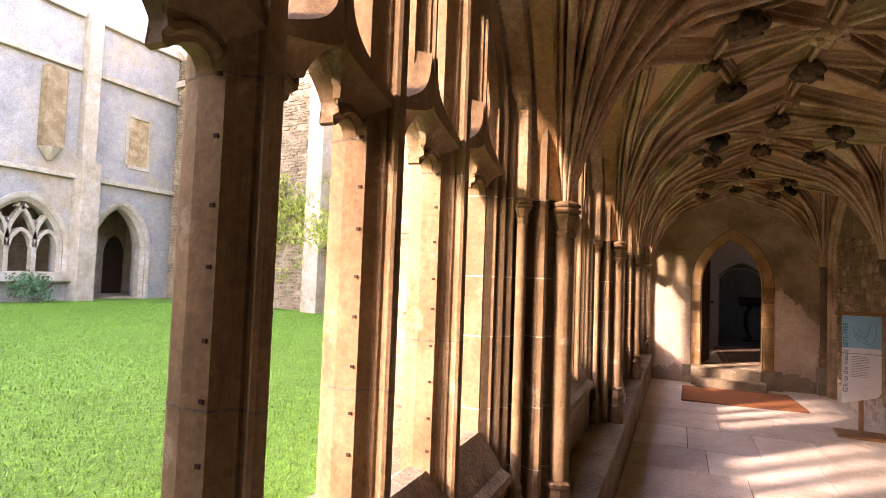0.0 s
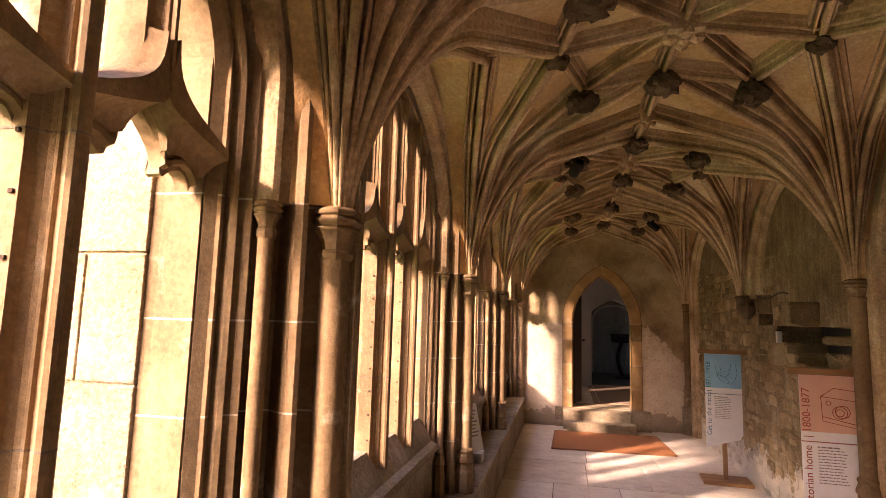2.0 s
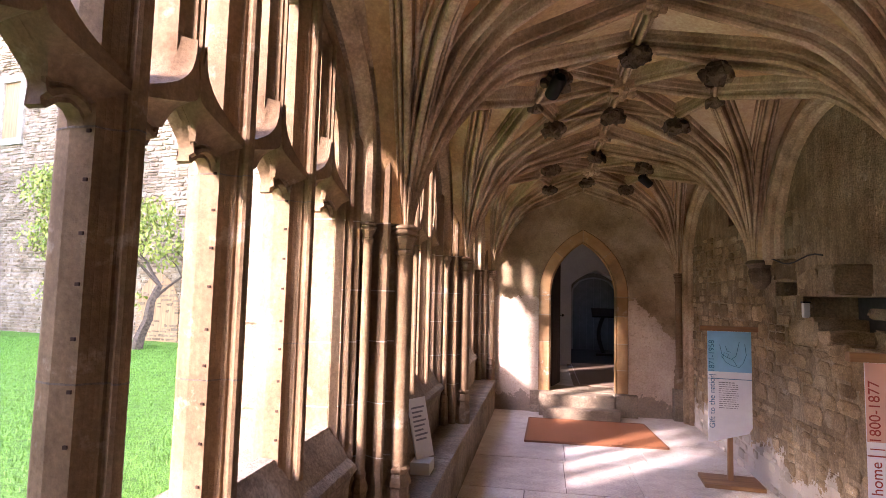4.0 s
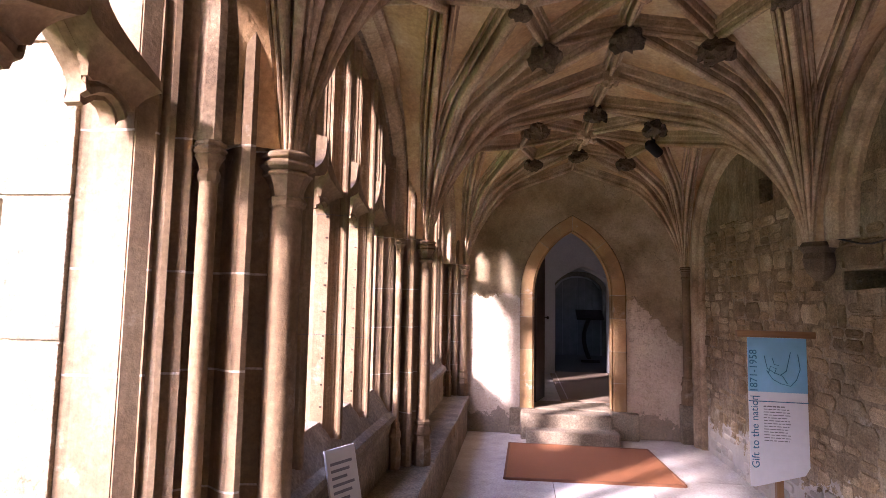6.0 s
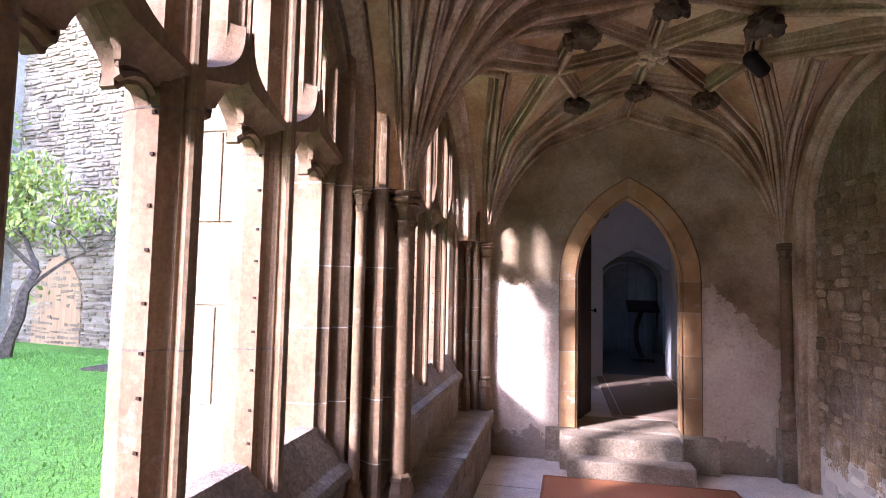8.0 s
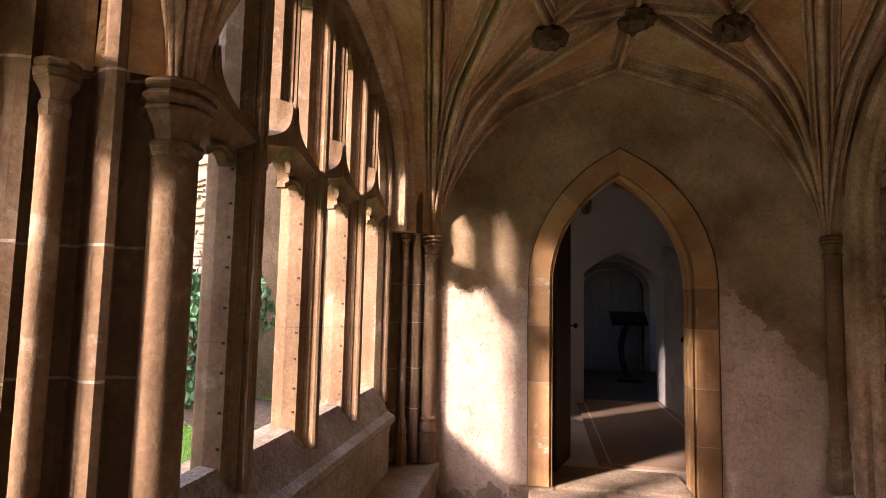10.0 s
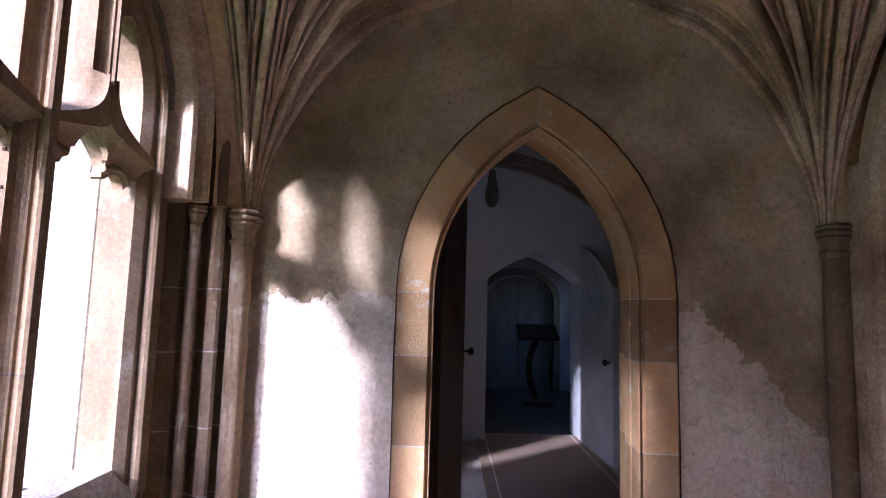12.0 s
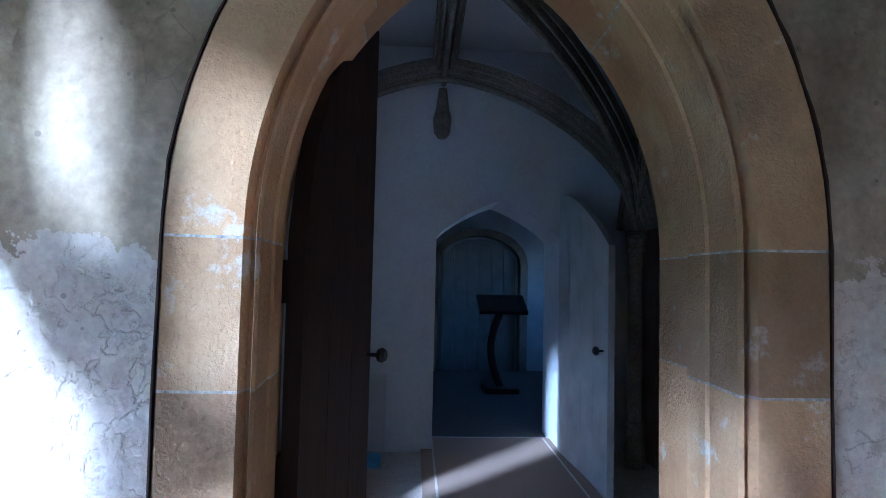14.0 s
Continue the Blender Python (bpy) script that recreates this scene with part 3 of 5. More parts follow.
# ---------------------------------------------------------------- vault
HALF_RIB = [(0.0, 0.0), (0.01, 0.002), (0.019, 0.012), (0.021, 0.026), (0.015, 0.04), (0.014, 0.1), (0.03, 0.112), (0.034, 0.06), (0.04, 0.05), (0.05, 0.05), (0.054, 0.06), (0.054, 0.118), (0.066, 0.12), (0.068, 0.09), (0.08, 0.084), (0.084, 0.096), (0.084, 0.15)]
RIB = [(-a, b) for a, b in reversed(HALF_RIB)] + HALF_RIB[1:]
LIERNE = [(a * 0.7, b * 0.8) for a, b in RIB]
ceiling = tagged(new("ceiling"), "ribbed lierne vault of the cloister walk", "vault", kind="structure")
web = bmesh.new()
NS = 20


def gather(path):
    """How far a rib has spread to its full section above the springing."""
    return [0.3 + 0.7 * min(1.0, (p[2] - SPRING) / 0.75) ** 0.8 for p in path]


def behind(path, lift):
    """The same curve set back by the depth of the rib."""
    out = []
    for i, (p, k) in enumerate(zip(path, gather(path))):
        t = (Vector(path[min(i + 1, len(path) - 1)]) - Vector(path[max(i - 1, 0)])).normalized()
        u = (Vector((0, 0, 1)) - t * t.z).normalized()
        out.append(Vector(p) + u * lift * k)
    return out


def web_strip(ra, rb, lift=0.1):
    ga = [web.verts.new(p) for p in behind(ra, lift)]
    gb = [web.verts.new(p) for p in behind(rb, lift)]
    for i in range(len(ra) - 1):
        web.faces.new((ga[i], ga[i + 1], gb[i + 1], gb[i]))


def rib_between(a, b, prof=LIERNE, sag=0.0):
    path = []
    for i in range(7):
        s = i / 6
        p = Vector(a).lerp(Vector(b), s)
        p.z += sag * 4 * s * (1 - s)
        path.append(p)
    part("rib", sweep(path, prof), RIBSTONE, ceiling)


def boss(p, r, seed, square=False):
    bm = bmesh.new()
    if square:
        turned(0, 0, [(r * 0.5, -0.035), (r * 0.95, -0.03), (r, -0.01), (r, 0.05)], 4, bm)
        for k in range(4):
            a = 1.5708 * k
            bmesh.ops.create_icosphere(bm, subdivisions=1, radius=r * 0.33, matrix=Matrix.Translation((r * 0.5 * math.cos(a), r * 0.5 * math.sin(a), -0.035)))
        bmesh.ops.create_icosphere(bm, subdivisions=1, radius=r * 0.26, matrix=Matrix.Translation((0, 0, -0.045)))
    else:
        bmesh.ops.create_icosphere(bm, subdivisions=3, radius=r * 0.8)
        for v in bm.verts:
            v.co.z = v.co.z * 0.85
        rnd = random.Random(seed)
        for k in range(7):
            a = 0.9 * k + rnd.uniform(-0.2, 0.2)
            m = Matrix.Translation((r * 0.75 * math.cos(a), r * 0.75 * math.sin(a), rnd.uniform(-0.4, 0.1) * r)) @ Matrix.Rotation(a, 4, "Z") @ Matrix.Diagonal((0.55, 0.9, 0.75, 1))
            bmesh.ops.create_icosphere(bm, subdivisions=2, radius=r * 0.5, matrix=m)
        for v in bm.verts:
            d = noise.noise_vector(v.co * 30 + Vector((seed * 3.1, 0, 0)))
            v.co += d * r * 0.3
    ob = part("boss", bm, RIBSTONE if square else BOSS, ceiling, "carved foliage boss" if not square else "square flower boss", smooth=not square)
    ob.location = p
    return ob




def haunch(s):
    """Height of a four-centred rib: a quick turn at the haunch, then nearly straight to the crown."""
    return 0.6 * (1 - (1 - min(s / 0.45, 1)) ** 1.6) ** 0.625 + 0.4 * s


ZC, ZP1, ZF, ZP2, ZP3, ZW = 3.11, 3.145, 3.12, 3.035, 3.01, 3.07
seed = 0
for bi, ((ya, yb), (c, h)) in enumerate(zip(zip(PIERS, PIERS[1:]), BAYS)):
    ym = (ya + yb) / 2
    F = (CX, ym, ZF)
    for sx, x0, xw in ((1, XL, -0.055), (-1, XR, 2.70)):
        P3 = (CX - sx * 0.62, ym, ZP3)
        WA = (xw, ym, ZW)
        rib_between(F, P3), rib_between(P3, (xw, ym, ZW), sag=0.02)
        for yp, sy in ((ya, 1), (yb, -1)):
            L = ym - yp
            P1 = (CX, yp + 0.52 * L, ZP1)
            P2 = (CX - sx * 0.48, yp + 0.56 * L, ZP2)
            S = Vector((x0, yp, SPRING))
            ribs = []
            for k, E in enumerate(((CX, yp, ZC), P1, P2, P3, (0.5 * (P3[0] + xw), ym, ZP3))):
                d = Vector((E[0] - S.x, E[1] - S.y, 0))
                o = d.normalized() * 0.045
                path = [(S.x + o.x + (d.x - o.x) * s, S.y + o.y + (d.y - o.y) * s, SPRING + (E[2] - SPRING) * haunch(s)) for s in [(i / (NS - 1)) ** 1.5 for i in range(NS)]]
                ribs.append(path)
                if k > 0 or sy > 0 or yb > 10:
                    part("rib", sweep(path, RIB, (0, 0, 1), None, gather(path)), RIBSTONE, ceiling)
            hw = abs(ym - yp) - 0.14
            wall = [(xw, yp + (0.14 + hw * s) * (1 if sy > 0 else -1), SPRING + (ZW - SPRING) * rise(s, 2.1)) for s in [(i / (NS - 1)) ** 1.5 for i in range(NS)]]
            ribs.append(wall)
            if sx < 0:
                part("rib", sweep(wall, [(a * 1.7, b * 1.1 - 0.02) for a, b in RIB], (1, 0, 0), None, [0.5 + 0.5 * k for k in gather(wall)]), RIBSTONE, ceiling)
            for a, b in zip(ribs, ribs[1:]):
                web_strip(a, b)
            # crown fillets between the ends of the ribs
            web.faces.new([web.verts.new((p[0], p[1], p[2] + 0.1)) for p in (P1, F, P2)])
            web.faces.new([web.verts.new((p[0], p[1], p[2] + 0.1)) for p in (P2, F, P3)])
            if sx > 0:
                rib_between((CX, yp, ZC), P1), rib_between(P1, F)
                if sy > 0 and bi:
                    boss((CX, yp, ZC + 0.005), 0.075, seed, True)
                boss((P1[0], P1[1], P1[2] - 0.035), 0.1, seed)
            rib_between(P1, P2), rib_between(P2, F), rib_between(P2, P3)
            boss((P2[0], P2[1], P2[2] - 0.035), 0.1, seed + 1)
            seed += 2
        if bi in (2, 3):
            boss((P3[0], P3[1], P3[2] - 0.01), 0.06, seed + 1)
    boss((CX, ym, ZF), 0.13, seed, True)
part("web", web, VAULT, ceiling)
tagged(part("roof", box(-0.75, BACK_Y - 0.4, 5.2, 3.4, WALL_Y + 0.2, 5.4), ASHLAR), "flat stone roof over the cloister walk", "roof", kind="structure")

# ---------------------------------------------------------------- end wall and doorway
DX, DW = 1.338, 0.447
o = gothic(DX, 0.6, 1.02, 1.63, 20, foot=-0.2)
wall = prism([(-0.48, -0.2)] + o + [(3.3, -0.2), (3.3, 5.2), (-0.48, 5.2)], WALL_Y, WALL_Y + 0.5, "y")
tagged(part("wall_end", wall, ENDPLASTER), "old peeling plaster end wall of the cloister", "wall", kind="structure")

ridge = [(0.96 + 0.8 * k / 12, WALL_Y + 0.004, 2.66 + 0.035 * math.sin(3.14159 * k / 12) + 0.02 * math.sin(k * 1.7)) for k in range(13)]
tagged(part("trim", sweep(ridge, [(-0.012, -0.012), (0.016, -0.02), (0.016, 0.02), (-0.004, 0.012)], (0, 0, 1)), ENDPLASTER), "broken ridge of plaster over the doorway", "plaster ridge", kind="structure")

# the surround, stone by stone: a flat face, a hollow and an inner order
SURROUND = [(0.06, WALL_Y + 0.49), (0.06, WALL_Y + 0.235), (0.012, WALL_Y + 0.23), (0.004, WALL_Y + 0.22), (0.0, WALL_Y + 0.135), (0.006, WALL_Y + 0.128), (0.003, WALL_Y + 0.12),
            (-0.004, WALL_Y + 0.01), (0.0, WALL_Y - 0.004), (0.007, WALL_Y + 0.016), (0.013, WALL_Y + 0.016), (0.02, WALL_Y - 0.016), (0.155, WALL_Y - 0.016), (0.162, WALL_Y - 0.008), (0.162, WALL_Y + 0.49)]
door_1 = thing("door_1", "pointed sandstone doorway with a dark oak door standing open", "doorway", kind="structure")


def voussoirs(cuts_z, n=24):
    """The surround cut into stones along one continuous moulding."""
    side = [(DX - DW, z) for z in cuts_z]
    over = gothic(DX, DW, 0.866, cuts_z[-1], n)[1:-1]
    path = side + over + [(2 * DX - x, z) for x, z in reversed(side)]
    rows = []
    for i, p in enumerate(path):
        a = (Vector(path[i]) - Vector(path[max(i - 1, 0)])) if i else Vector(path[1]) - Vector(path[0])
        b = (Vector(path[min(i + 1, len(path) - 1)]) - Vector(path[i])) if i < len(path) - 1 else a
        a, b = a.normalized(), b.normalized()
        t = (a + b).normalized()
        k = 1 / max(0.5, t.dot(a))
        rows.append((Vector(p), Vector((-t.y, t.x)) * k, t))
    m, apex = len(cuts_z), len(path) // 2
    third = m + int((apex - m) * 0.62)
    stops = list(range(m)) + [third, apex, len(path) - 1 - third] + list(range(len(path) - m, len(path)))
    jm = bmesh.new()
    for a, b in zip(stops, stops[1:]):
        bm = bmesh.new()
        grid = []
        for i in range(a, b + 1):
            p, nn, t = rows[i]
            gap = 0.0025 if i == a else (-0.0025 if i == b else 0)
            grid.append([bm.verts.new((p.x + nn.x * o + t.x * gap, d, p.y + nn.y * o + t.y * gap)) for o, d in SURROUND])
        w = len(SURROUND)
        for r, q in zip(grid, grid[1:]):
            for j in range(w):
                bm.faces.new((r[j], r[(j + 1) % w], q[(j + 1) % w], q[j]))
        bm.faces.new(grid[0][::-1]), bm.faces.new(grid[-1])
        part("surround_stone", bm, DOORSTONE, door_1)
        if 0 < a:
            p, nn, t = rows[a]
            jb = [[jm.verts.new((p.x + nn.x * o + t.x * g_, d, p.y + nn.y * o + t.y * g_)) for o, d in SURROUND] for g_ in (-0.0025, 0.0025)]
            for j in range(w):
                jm.faces.new((jb[0][j], jb[0][(j + 1) % w], jb[1][(j + 1) % w], jb[1][j]))
    part("joints", jm, JOINTLIME, door_1, "pale mortar joints")
    crack = bmesh.new()
    ring = [[crack.verts.new((p.x + nn.x * (o + wob), d, p.y + nn.y * (o + wob))) for o, d in ((0.161, WALL_Y - 0.016), (0.1645, WALL_Y - 0.016), (0.1645, WALL_Y), (0.161, WALL_Y))] for (p, nn, t), wob in zip(rows, [random.uniform(-0.002, 0.003) for _ in rows])]
    for r, q in zip(ring, ring[1:]):
        for j in range(4):
            crack.faces.new((r[j], r[(j + 1) % 4], q[(j + 1) % 4], q[j]))
    part("open_joint", crack, RUST, door_1, "dark open joint against the plaster")


voussoirs([LOB, 0.62, 0.98, 1.36, 1.63])
for s in (-1, 1):
    x = DX + s * (DW + 0.13)
    part("plinth_block", box(x - 0.15, WALL_Y - 0.12 if s > 0 else WALL_Y - 0.06, 0, x + 0.15, WALL_Y + 0.3, LOB - 0.003, None, 0.015), BENCHSTONE, door_1)
# two worn steps and the threshold
for name, x0, x1, y0, y1, z0, z1 in (("step", 0.80, 1.80, 9.98, 10.2, 0.0, 0.145), ("step", 0.74, 1.74, 10.17, 10.47, 0.0, 0.29), ("threshold", 0.89, 1.79, 10.47, 10.96, -0.1, LOB + 0.004)):
    part(name, box(x0, y0, z0, x1, y1, z1, None, 0.02), BENCHSTONE, door_1, "worn stone step")

# one leaf of a pair, dark oak planks, its head rising to the free edge
leaf = new("door_leaf")
leaf.parent = door_1
leaf.location, leaf.rotation_euler = (0.905, 10.72, 0), (0, 0, radians(74))
for i in range(3):
    u0, u1 = i * 0.147, (i + 1) * 0.147
    pts = [(u0 + 0.0015, LOB + 0.02), (u1 - 0.0015, LOB + 0.02)] + [(u, 1.62 + 0.7 * rise(u / 0.441, 1.75)) for u in np.linspace(u1 - 0.0015, u0 + 0.0015, 7)]
    part("plank", prism(pts, -0.022, 0.022, "y"), OAK_DARK, leaf)
for z in (0.6, 1.05, 1.5):
    part("ledge", box(0.02, 0.022, z, 0.42, 0.05, z + 0.1), OAK_DARK, leaf)
bm = turned(0, 0, [(0.006, 0), (0.006, 0.03), (0.018, 0.034), (0.023, 0.046), (0.016, 0.058)], 12)
bmesh.ops.transform(bm, matrix=pose(0.415, -0.022, 1.335, 90), verts=bm.verts)
part("knob", bm, IRON, leaf, "black iron ring knob", True)

# ---------------------------------------------------------------- right wall
wr = thing("wall_right", "patched rubble and plaster wall with blind arches", "wall", kind="structure")
LEDGE = (5.45, 6.95, 1.33, 1.66)   # a deep ragged recess
SLOT = (7.04, 7.45, 1.66, 1.78)    # a narrow slot beside it
HOLE = (8.4, 8.66, 2.4, 2.62)      # a lost beam's socket
HOLES = (LEDGE, SLOT, HOLE)
core = bmesh.new()
ys = sorted({BACK_Y, WALL_Y} | {v for q in HOLES for v in q[:2]})
for a, b in zip(ys, ys[1:]):
    z = -0.2
    for q in sorted((q for q in HOLES if q[0] <= a and b <= q[1]), key=lambda q: q[2]):
        box(WALL_X + 0.003, a, z, WALL_X + 0.5, b, q[2], core)
        z = q[3]
    box(WALL_X + 0.003, a, z, WALL_X + 0.5, b, 5.2, core)
part("wall_core", core, MORTAR, wr)
# dark sheets that paint the shade at the back of each recess
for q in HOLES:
    part("painted_shade_back", box(WALL_X + 0.38, q[0] - 0.1, q[2] - 0.1, WALL_X + 0.46, q[1] + 0.1, q[3] + 0.1), SHADE_DARK, wr)


def rubble(y0, y1, z0, z1, hmin, hmax, wmin, wmax, rnd, keep=0.9):
    """Roughly coursed stones: boxes in the wall's plane."""
    z = z0
    while z < z1 - 0.03:
        hh = rnd.uniform(hmin, hmax)
        y = y0 - rnd.uniform(0, 0.1)
        while y < y1:
            w = rnd.uniform(wmin, wmax)
            if rnd.random() < keep:
                if hh > 0.6 * (hmin + hmax) and rnd.random() < 0.3:
                    m = z + hh * rnd.uniform(0.4, 0.6)
                    yield max(y, y0), z, min(y + w, y1), m
                    yield max(y, y0), m, min(y + w, y1), min(z + hh, z1)
                else:
                    dz = rnd.uniform(-0.012, 0.012)
                    yield max(y, y0), z + dz, min(y + w, y1), min(z + hh + dz, z1)
            y += w
        z += hh


def rough_stone(a, b, c, d, proud, rnd, gap=0.006):
    """One rubble stone with a ragged outline and a bulging face."""
    bm = bmesh.new()
    my, mz, hw, hh = (a + c) / 2, (b + d) / 2, (c - a) / 2 - gap, (d - b) / 2 - gap
    rings = []
    n = 10
    jit = [rnd.uniform(0.86, 1.0) for _ in range(n)]
    for depth, k in ((0.04, 1.0), (-proud * 0.4, 0.98), (-proud, 0.84), (-proud * 1.15, 0.4)):
        ring = []
        for i in range(n):
            t = 6.28318 * (i + 0.5) / n
            q = max(abs(math.cos(t)), abs(math.sin(t)))
            ring.append(bm.verts.new((WALL_X + depth + (rnd.uniform(-0.004, 0.004) if depth < 0 else 0), my + math.cos(t) / q * hw * k * jit[i], mz + math.sin(t) / q * hh * k * jit[(i * 3) % n])))
        rings.append(ring)
    for p, q in zip(rings, rings[1:]):
        for i in range(n):
            bm.faces.new((p[i], p[(i + 1) % n], q[(i + 1) % n], q[i]))
    bm.faces.new(rings[-1])
    return bm


rnd = random.Random(4)
right_stones = []
for ya, yb, za, zb, hm, hx, wm, wx, keep in ((6.4, 10.2, 0.0, 0.72, 0.05, 0.12, 0.06, 0.22, 0.62), (5.2, 10.2, 0.74, 1.28, 0.09, 0.17, 0.12, 0.32, 0.94), (6.95, 10.1, 1.28, 2.35, 0.06, 0.17, 0.08, 0.34, 0.85), (2.7, 6.4, 0.0, 0.74, 0.08, 0.16, 0.14, 0.34, 0.6)):
    for a, b, c, d in rubble(ya, yb, za, zb, hm, hx, wm, wx, rnd, keep):
        if c - a > 0.045 and d - b > 0.035 and not any(a < q[1] and c > q[0] and b < q[3] and d > q[2] for q in HOLES):
            right_stones.append(rough_stone(a, b, c, d, rnd.uniform(0.0, 0.013), rnd, 0.004))
for bm in right_stones[:520]:
    part("stone", bm, RUBBLE, wr)
for bm in right_stones[520:]:
    bm.free()
# broken masonry round the recess: stones that hang, lean and stand in it
rnd = random.Random(17)
for a, b, c, d, e in ((6.02, 1.665, 6.25, 1.85, -0.21), (5.46, 1.66, 6.0, 1.84, 0.03), (6.27, 1.67, 6.62, 1.86, 0.02), (6.64, 1.66, 7.02, 1.88, 0.0), (6.72, 1.29, 7.16, 1.5, -0.012), (6.52, 1.29, 6.76, 1.415, -0.006),
                      (6.3, 1.24, 6.56, 1.345, -0.01), (5.46, 1.3, 5.72, 1.46, 0.12), (5.76, 1.3, 5.98, 1.45, 0.13), (6.02, 1.3, 6.26, 1.44, 0.12), (5.5, 1.52, 6.4, 1.58, 0.16), (7.06, 1.5, 7.3, 1.66, -0.008), (5.42, 1.1, 5.8, 1.3, -0.006),
                      (5.82, 1.08, 6.28, 1.29, -0.01), (5.24, 1.34, 5.45, 1.6, -0.01), (7.05, 1.79, 7.44, 1.95, -0.012)):
    bm = box(0, a, b, 0.34 - e, c, d, None, 0.02)
    bmesh.ops.subdivide_edges(bm, edges=bm.edges[:], cuts=1)
    for v in bm.verts:
        v.co.x += WALL_X + e
        if v.co.x < WALL_X + 0.25:
            v.co += Vector([rnd.uniform(-0.014, 0.014) for _ in range(3)])
    part("ledge_stone", bm, RUBBLE, wr)

# responds on the right: shafts at two, a broken corbel at the third
for yp, kind in ((PIERS[2], "shaft"), (PIERS[3], "shaft"), (PIERS[4], "corbel"), (PIERS[5] - 0.03, "shaft")):
    r = thing("respond", "weathered stone wall shaft carrying the vault ribs" if kind == "shaft" else "broken stone corbel under the vault ribs", "wall shaft", "responds of the inner wall", kind="structure")
    if kind == "shaft":
        shaft(r, "main_shaft", XR + 0.01, yp, 0.05, 0.42, SPRING, 0.075, 0.12, 0.075)
        part("pedestal", box(XR - 0.08, yp - 0.09, 0.0, WALL_X + 0.02, yp + (0.09 if yp < 10 else 0.05), 0.42, None, 0.015), BENCHSTONE, r)
        part("backing", box(XR + 0.04, yp - 0.12, 0.42, WALL_X + 0.03, yp + (0.12 if yp < 10 else 0.05), SPRING + 0.25, None, 0.02), RIBSTONE, r)
    else:
        bm = turned(XR + 0.05, yp, [(0.03, 1.72), (0.08, 1.78), (0.1, 1.86), (0.09, 1.9), (0.12, 1.94), (0.1, SPRING)], 9)
        ob = part("corbel", bm, BOSS, r)
        part("corbel_block", box(XR + 0.05, yp - 0.12, 1.93, WALL_X + 0.05, yp + 0.12, SPRING + 0.3, None, 0.008), RIBSTONE, r)

BAND = [(0.0, 2.74), (0.0, 2.69), (0.018, 2.665), (0.04, 2.66), (0.05, 2.69), (0.062, 2.69), (0.07, 2.64), (0.09, 2.62), (0.16, 2.62), (0.172, 2.65), (0.172, 2.74)]
for ya, yb, legs in ((PIERS[2], PIERS[3], None), (PIERS[3], PIERS[4], None), (PIERS[4], PIERS[5], 0.0)):
    b = thing("blind_arch", "pale moulded stone arch on the rubble wall", "arch", "blind arches of the inner wall", kind="structure")
    c, h = (ya + yb) / 2, (yb - ya) / 2 - 0.32
    path = [(c - h, SPRING)] + arch(c, h, SPRING + 0.05, 2.96, 14, 2.1)[1:-1] + [(c + h, SPRING if legs is None else legs)]
    part("moulding", frame_sweep(path, BAND), RIBSTONE, b)

tagged(part("wall_back", box(-0.6, BACK_Y - 0.4, -0.2, 3.3, BACK_Y, 5.2), ENDPLASTER), "plain plaster wall closing the walk", "wall", kind="structure")

# ---------------------------------------------------------------- lobby behind the doorway
LB = 13.6
lob = bmesh.new()
box(-0.5, WALL_Y + 0.5, -0.2, 3.3, LB + 0.4, LOB - 0.01, lob)
tagged(part("floor_lobby", lob, FLAG), "stone floor of the white lobby", "floor", kind="structure")
runner = tagged(part("carpet", box(1.25, 11.05, LOB - 0.01, 2.3, LB + 0.3, LOB + 0.012, None, 0.004), CARPET), "brown woven matting runner on the lobby floor", "carpet")
for x in (1.33, 2.21):
    part("border_stripe", box(x, 11.06, LOB + 0.0125, x + 0.014, LB + 0.29, LOB + 0.0145), FLAG, runner, "pale woven stripe")
IX, IW = 1.80, 0.47
bk = prism([(-0.5, 0)] + arch(IX, IW, 1.86, 2.15, 10, p=1.25, foot=0.0) + [(3.3, 0), (3.3, 4.2), (-0.5, 4.2)], LB, LB + 0.55, "y")
tagged(part("wall_lobby_back", bk, LIMEWASH), "white limewashed lobby wall with a low pointed doorway", "wall", kind="structure")
# left wall with a window that lets the sun in, right wall plain
lw = bmesh.new()
WY0, WY1, WZ0, WZ1 = 10.97, 11.5, 1.3, 2.95
for a in ((WALL_Y + 0.5, 0, WY0, 4.2), (WY1, 0, LB + 0.4, 4.2), (WY0, 0, WY1, WZ0), (WY0, WZ1, WY1, 4.2)):
    box(-0.5, a[0], a[1], -0.1, a[2], a[3], lw)
tagged(part("wall_lobby_left", lw, LIMEWASH), "white limewashed lobby wall with a window opening", "wall", kind="structure")
tagged(part("wall_lobby_right", box(2.85, WALL_Y + 0.5, 0, 3.3, LB, 4.2), STREAKED_BROWN), "dark brown streaked side wall of the lobby", "wall", kind="structure")
lc = tagged(new("ceiling_lobby"), "white ribbed vault of the lobby", "vault", kind="structure")
part("web", box(-0.5, WALL_Y + 0.4, 3.3, 3.3, LB + 0.5, 3.5), LIMEWASH, lc)
